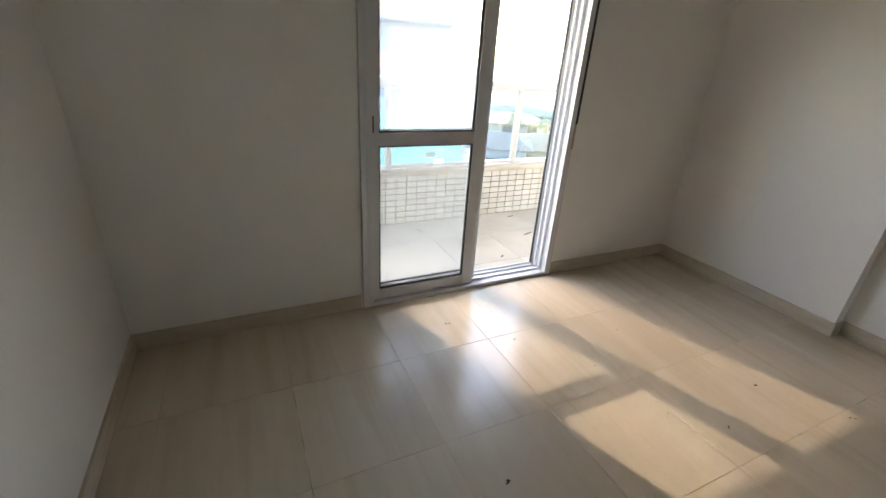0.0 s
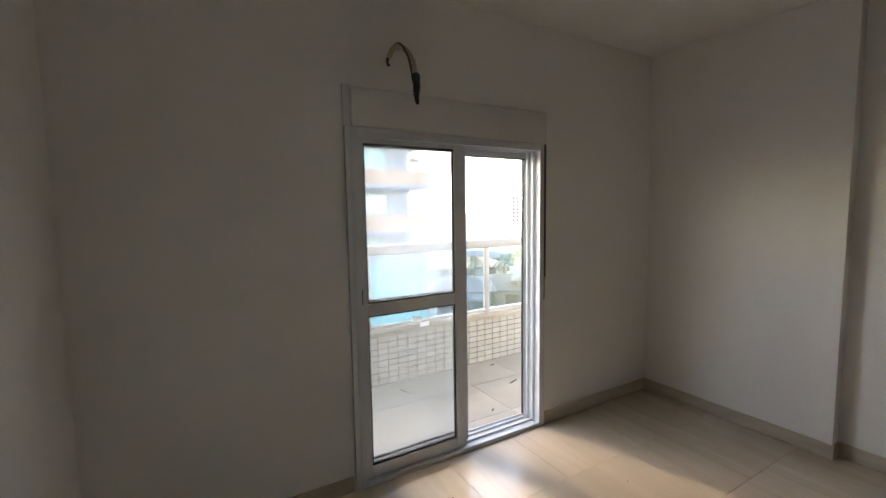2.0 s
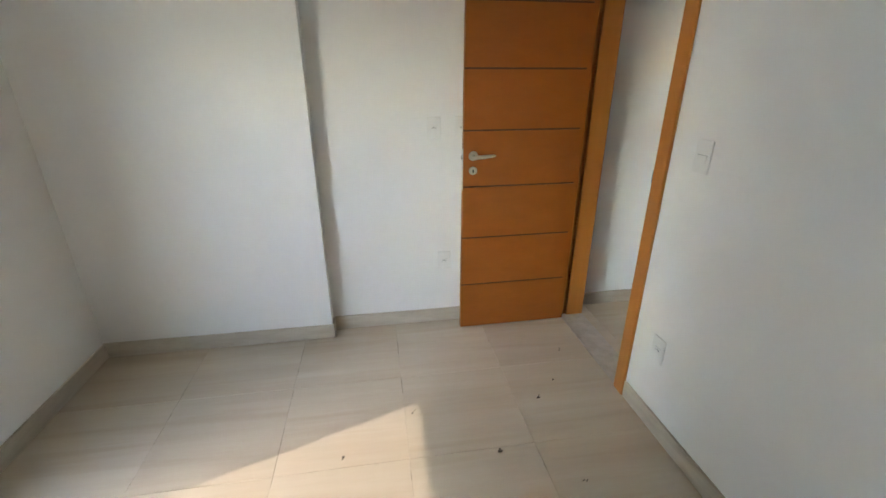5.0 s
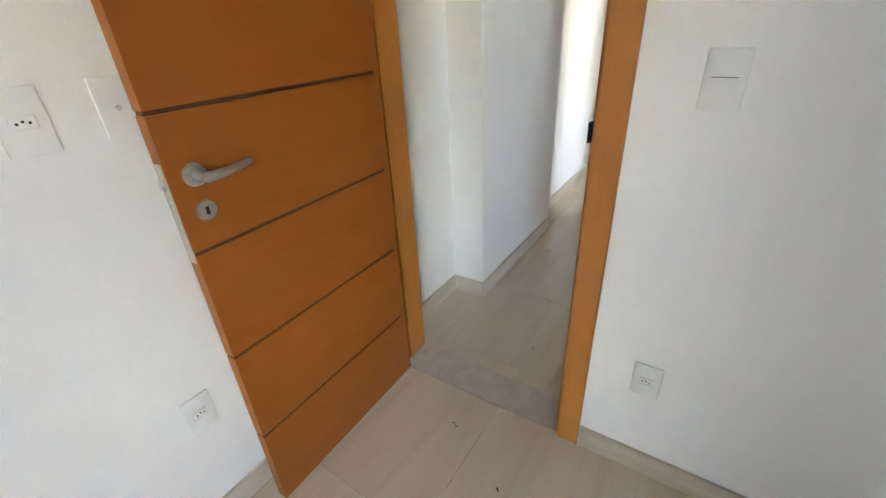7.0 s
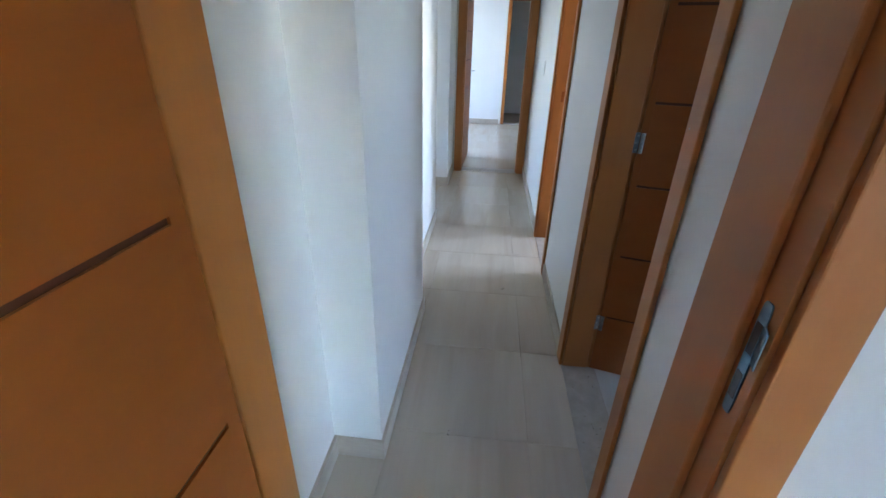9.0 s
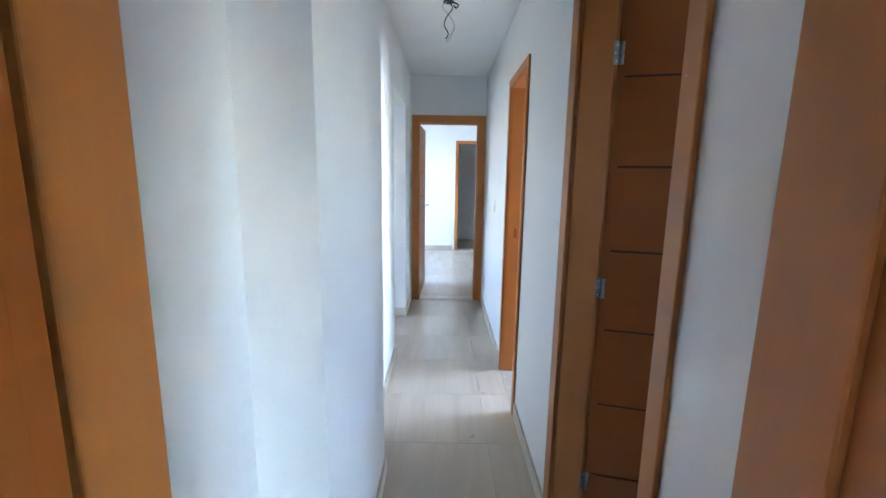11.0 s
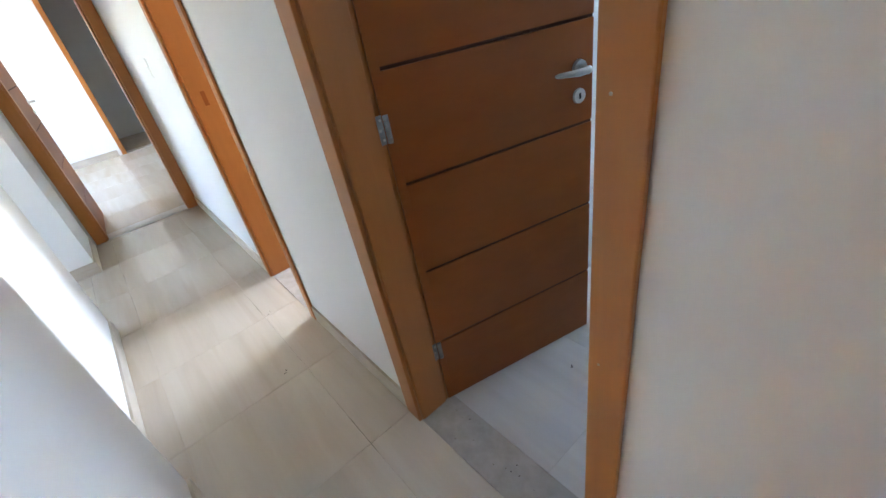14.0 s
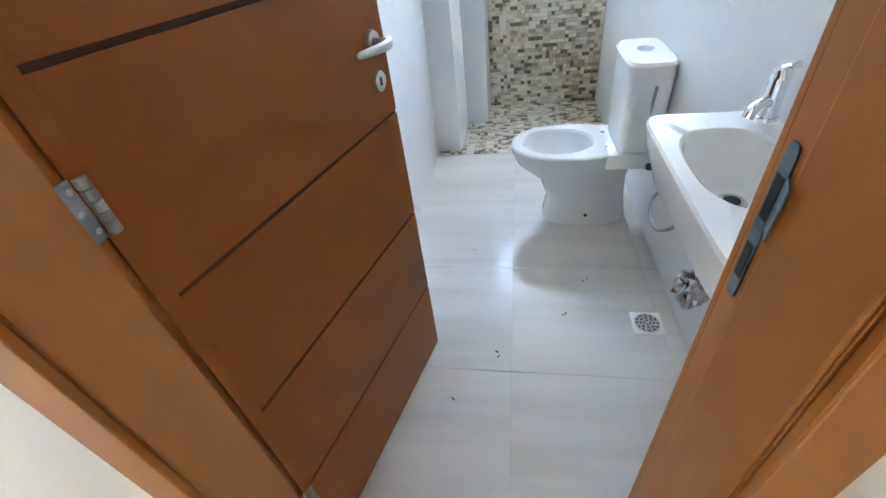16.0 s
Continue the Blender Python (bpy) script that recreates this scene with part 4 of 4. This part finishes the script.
def round_slab(x0, x1, y0, y1, z0, z1, r=3.0):
    pts = []
    for cx, cy, a0 in ((x1 - r, y0 + r, -90), (x1 - r, y1 - r, 0)):
        for k in range(9):
            a = radians(a0 + k * 90 / 8)
            pts.append((cx + r * math.cos(a), cy + r * math.sin(a)))
    pts += [(x0, y1), (x0, y0)]
    return loft(bmesh.new(), [[(p[0], p[1], z) for p in pts] for z in (z0, z1)])


tower = thing("apartment_building", (0, 31, G), "pale blue apartment building with rounded salmon balconies", "building")
part("wall", round_slab(-14, 11.2, 26.5, 38, G, 22, 1.2), FACADE, tower)
for k in range(-3, 7):
    z = 0.85 + 3.15 * k
    part("balcony_band", round_slab(-14, 12.5, 25, 39, z - 0.55, z + 0.55, 1.8), BAND, tower, "salmon balcony parapet")
    part("balcony_slab", round_slab(-14, 12.6, 24.8, 39, z - 0.8, z - 0.56, 1.9), FACADE, tower)
    for wx in (-9, -5, -1, 3, 7.6):
        w = part("window", box(wx - 1.1, wx + 1.1, 26.44, 26.52, z + 0.6, z + 1.95), TEAL, tower, "teal tinted window")
        part("pane_bar", box(wx - 0.04, wx + 0.04, 26.40, 26.4395, z + 0.6, z + 1.95), ALU, w)
low = thing("glazed_block", (4, 21, G), "low teal glazed building block beyond the balcony", "building")
part("wall", box(-6, 8.6, 20, 23, G, -1.3), TEAL, low)
part("parapet", box(-6.2, 8.8, 19.9, 23.1, -1.3, -0.9), FACADE, low)


def house(x, y, w, d, h, roof_h, turn, wall_mat, roof_mat, label):
    m = pose(x, y, G, 0, 0, turn)
    t = thing("house", (x, y, G), label, "house", group="houses below the balcony")
    part("wall", local_box(m, -w / 2, w / 2, -d / 2, d / 2, 0, h), wall_mat, t, smooth=False)
    o = 0.6
    bm = loft(bmesh.new(), [[(-w / 2 - o, -d / 2 - o, h), (w / 2 + o, -d / 2 - o, h), (w / 2 + o, d / 2 + o, h), (-w / 2 - o, d / 2 + o, h)], [(-w / 2 - o, -d / 2 - o, h + 0.18), (w / 2 + o, -d / 2 - o, h + 0.18), (w / 2 + o, d / 2 + o, h + 0.18), (-w / 2 - o, d / 2 + o, h + 0.18)],
                            [(-w * 0.22, -0.05, h + roof_h), (w * 0.22, -0.05, h + roof_h), (w * 0.22, 0.05, h + roof_h), (-w * 0.22, 0.05, h + roof_h)]])
    bmesh.ops.transform(bm, matrix=m, verts=bm.verts[:])
    part("roof", bm, roof_mat, t, smooth=False)
    for wx in (-w * 0.3, 0, w * 0.3):
        for z0 in ([1.0] if h < 4 else [1.0, 3.9]):
            wi = part("window", local_box(m, wx - 0.7, wx + 0.7, -d / 2 - 0.05, -d / 2 + 0.02, z0, z0 + 1.2), DARKP, t)
            part("window_frame", local_box(m, wx - 0.75, wx + 0.75, -d / 2 - 0.08, -d / 2 - 0.051, z0 - 0.08, z0), ALU, wi)
    return t


house(33, 30, 14, 10, 3.4, 1.6, -38, HOUSE, ROOF, "grey house with a dark hipped roof")
house(26, 33, 8.5, 7, 2.5, 1.25, -40, HOUSE, ROOF, "low brown-grey house with a dark grey hipped roof")
house(19.6, 33, 5, 6, 3.0, 1.1, -33, FACADE, ROOF, "pale blue-grey house with a dark roof")
house(33, 54, 12, 9, 2.1, 1.2, -20, PALEH, CLAY, "pale house with a clay tile roof")
house(46, 40, 12, 10, 4.6, 1.8, -45, PALEH, CLAY, "pale house with a clay tile roof")
house(84, 74, 14, 12, 3.5, 1.8, -45, PALEH, CLAY, "pale house with a clay tile roof")
house(41, 62, 12, 9, 2.2, 1.1, -30, HOUSE, ROOF, "grey house with a dark hipped roof")
far_tower = thing("tower_block", (243, 290, G), "slender pale tower block far away", "building")
tm = pose(243, 290, G, 0, 0, -38)
part("wall", local_box(tm, -3.4, 3.4, -3.4, 3.4, 0, 24), PALEH, far_tower, smooth=False)
for k in range(7):
    for wx in (-1.6, 1.6):
        part("window", local_box(tm, wx - 0.9, wx + 0.9, -3.5, -3.38, 1.2 + k * 3.2, 2.8 + k * 3.2), HOUSE, far_tower)


def palm(x, y, h, seed):
    rnd = random.Random(seed)
    t = thing("palm_tree", (x, y, G), "palm tree with drooping green fronds", "tree", group="palms below the balcony")
    part("trunk", tube(bmesh.new(), bend([(x, y, G), (x + 0.15, y, G + h * 0.5), (x + 0.3, y, G + h)], 5), [0.22 - 0.008 * i for i in range(11)], 8), BARK, t)
    bm = bmesh.new()
    for k in range(16):
        a = 2 * math.pi * k / 16 + rnd.uniform(-0.2, 0.2)
        up, ln = rnd.uniform(-0.1, 0.9), rnd.uniform(1.8, 2.6)
        spine = [Vector((x + 0.3 + math.cos(a) * ln * s, y + math.sin(a) * ln * s, G + h + up * ln * s * (1 - s) * 2 - 0.9 * s * s * ln * 0.6)) for s in [i / 7 for i in range(8)]]
        side = Vector((-math.sin(a), math.cos(a), 0))
        for p, q in zip(spine, spine[1:]):
            for sg in (-1, 1):
                for f in (0.0, 0.5):
                    b0 = p.lerp(q, f)
                    b1 = p.lerp(q, f + 0.28)
                    tip = b0.lerp(q, 0.9) + side * sg * rnd.uniform(0.35, 0.6) + Vector((0, 0, -0.22))
                    bm.faces.new([bm.verts.new(b0), bm.verts.new(b1), bm.verts.new(tip)])
    part("crown", bm, LEAF, t, smooth=False)


for i, (tx, ty, th) in enumerate(((33.5, 44, 3.6), (30.5, 47, 3.6), (37.5, 47, 3.8), (44, 52, 4.0), (19.5, 30, 2.0))):
    palm(tx, ty, th, i)

# ---------------------------------------------------------------- tiled floors and mosaic
tiled_floor("floor_bedroom", -3.80, 0.092, -2.765, 0.0, -2.575, -0.555, 0.53, 0.553, TILE, "polished beige porcelain tile floor with soft veins")
site = CORRIDOR
tiled_floor("floor_corridor", -0.767, 0.16, -7.45, -2.934, -0.568, -4.099, 0.54, 0.547, TILE, "polished beige porcelain tile floor with soft veins")
tiled_floor("floor_living", 0.16, 4.2, -7.3, -4.4, 0.16, -4.4, 0.54, 0.553, TILE, "polished beige porcelain tile floor")
tiled_floor("floor_side_room", -3.9, -0.92, -7.45, -4.23, -0.92, -4.23, 0.54, 0.553, TILE, "polished beige porcelain tile floor")
tiled_floor("floor_end_room", -2.0, 2.2, -12.45, -7.605, -0.46, -7.605, 0.54, 0.553, TILE, "polished beige porcelain tile floor")
tiled_floor("floor_bathroom", -3.14, -0.92, -4.08, -2.955, -1.456, -3.566, 0.554, 0.55, BATH_TILE, "pale polished porcelain bathroom floor", gap=0.0015, grout=PALEGROUT)

mos_floor = solid("floor_shower", box(-3.99, -3.142, -4.08, -2.955, -0.06, -0.008), GROUT, "shower floor of small brown and cream mosaic stones", "floor", kind="structure", smooth=False)
mos_wall = solid("mosaic_panel", box(-3.99, -3.984, -3.768, -2.957, 0.0, 1.54), GROUT, "tall panel of small brown and cream mosaic stones", "mosaic", kind="structure", smooth=False)
P = 0.026
chip = mesh_of("tile", box(-P / 2 + 0.001, P / 2 - 0.001, -P / 2 + 0.001, P / 2 - 0.001, -0.008, 0.0, 0.0012), MOSAIC, smooth=False)
chip2 = mesh_of("tile", box(-P + 0.001, P - 0.001, -P / 2 + 0.001, P / 2 - 0.001, -0.008, 0.0, 0.0012), MOSAIC, smooth=False)
rest_f, rest_w = bmesh.new(), bmesh.new()
random.seed(3)


def chips(bm_verts, bm_faces, c, hx, hy, hz):
    k = len(bm_verts)
    for dx in (-1, 1):
        for dy in (-1, 1):
            for dz in (-1, 1):
                bm_verts.append((c[0] + dx * hx, c[1] + dy * hy, c[2] + dz * hz))
    for f in ((0, 1, 3, 2), (4, 6, 7, 5), (0, 4, 5, 1), (2, 3, 7, 6), (0, 2, 6, 4), (1, 5, 7, 3)):
        bm_faces.append([k + i for i in f])


fv, ff, wv, wf = [], [], [], []
count = 0
for i in range(32):
    j = 0
    while j < 43:
        n = 2 if random.random() < 0.4 and j < 42 else 1
        x = -3.156 - i * P
        y = -2.957 - (j + n / 2) * P
        j += n
        if (x > -3.65 and x < -3.19 and y < -3.925) or (x < -3.65 and y < -3.77):
            continue
        dz = random.uniform(-0.001, 0.0035)
        if count < 300:
            o = new("tile", chip2 if n == 2 else chip)
            o.rotation_euler = (0, 0, math.pi / 2)
            o.parent = mos_floor
            o.location = Vector((x, y, dz)) + site - mos_floor.location
            count += 1
        else:
            chips(fv, ff, (x, y, -0.004 + dz), P / 2 - 0.001, n * P / 2 - 0.001, 0.004)
for i in range(59):
    j = 0
    while j < 31:
        n = 2 if random.random() < 0.4 and j < 30 else 1
        z = 0.014 + i * P
        y = -2.958 - (j + n / 2) * P
        j += n
        chips(wv, wf, (-3.981 + random.choice((-0.001, 0.001, 0.004, 0.006)), y, z), 0.004, n * P / 2 - 0.001, P / 2 - 0.001)
for nm, vs, fs, par in (("tiles", fv, ff, mos_floor), ("tiles", wv, wf, mos_wall)):
    me = bpy.data.meshes.new(nm)
    me.from_pydata(vs, [], fs)
    me.materials.append(MOSAIC)
    o = new(nm, me)
    o.parent = par
    o.location = site - par.location
    o["kind"] = "stuff"
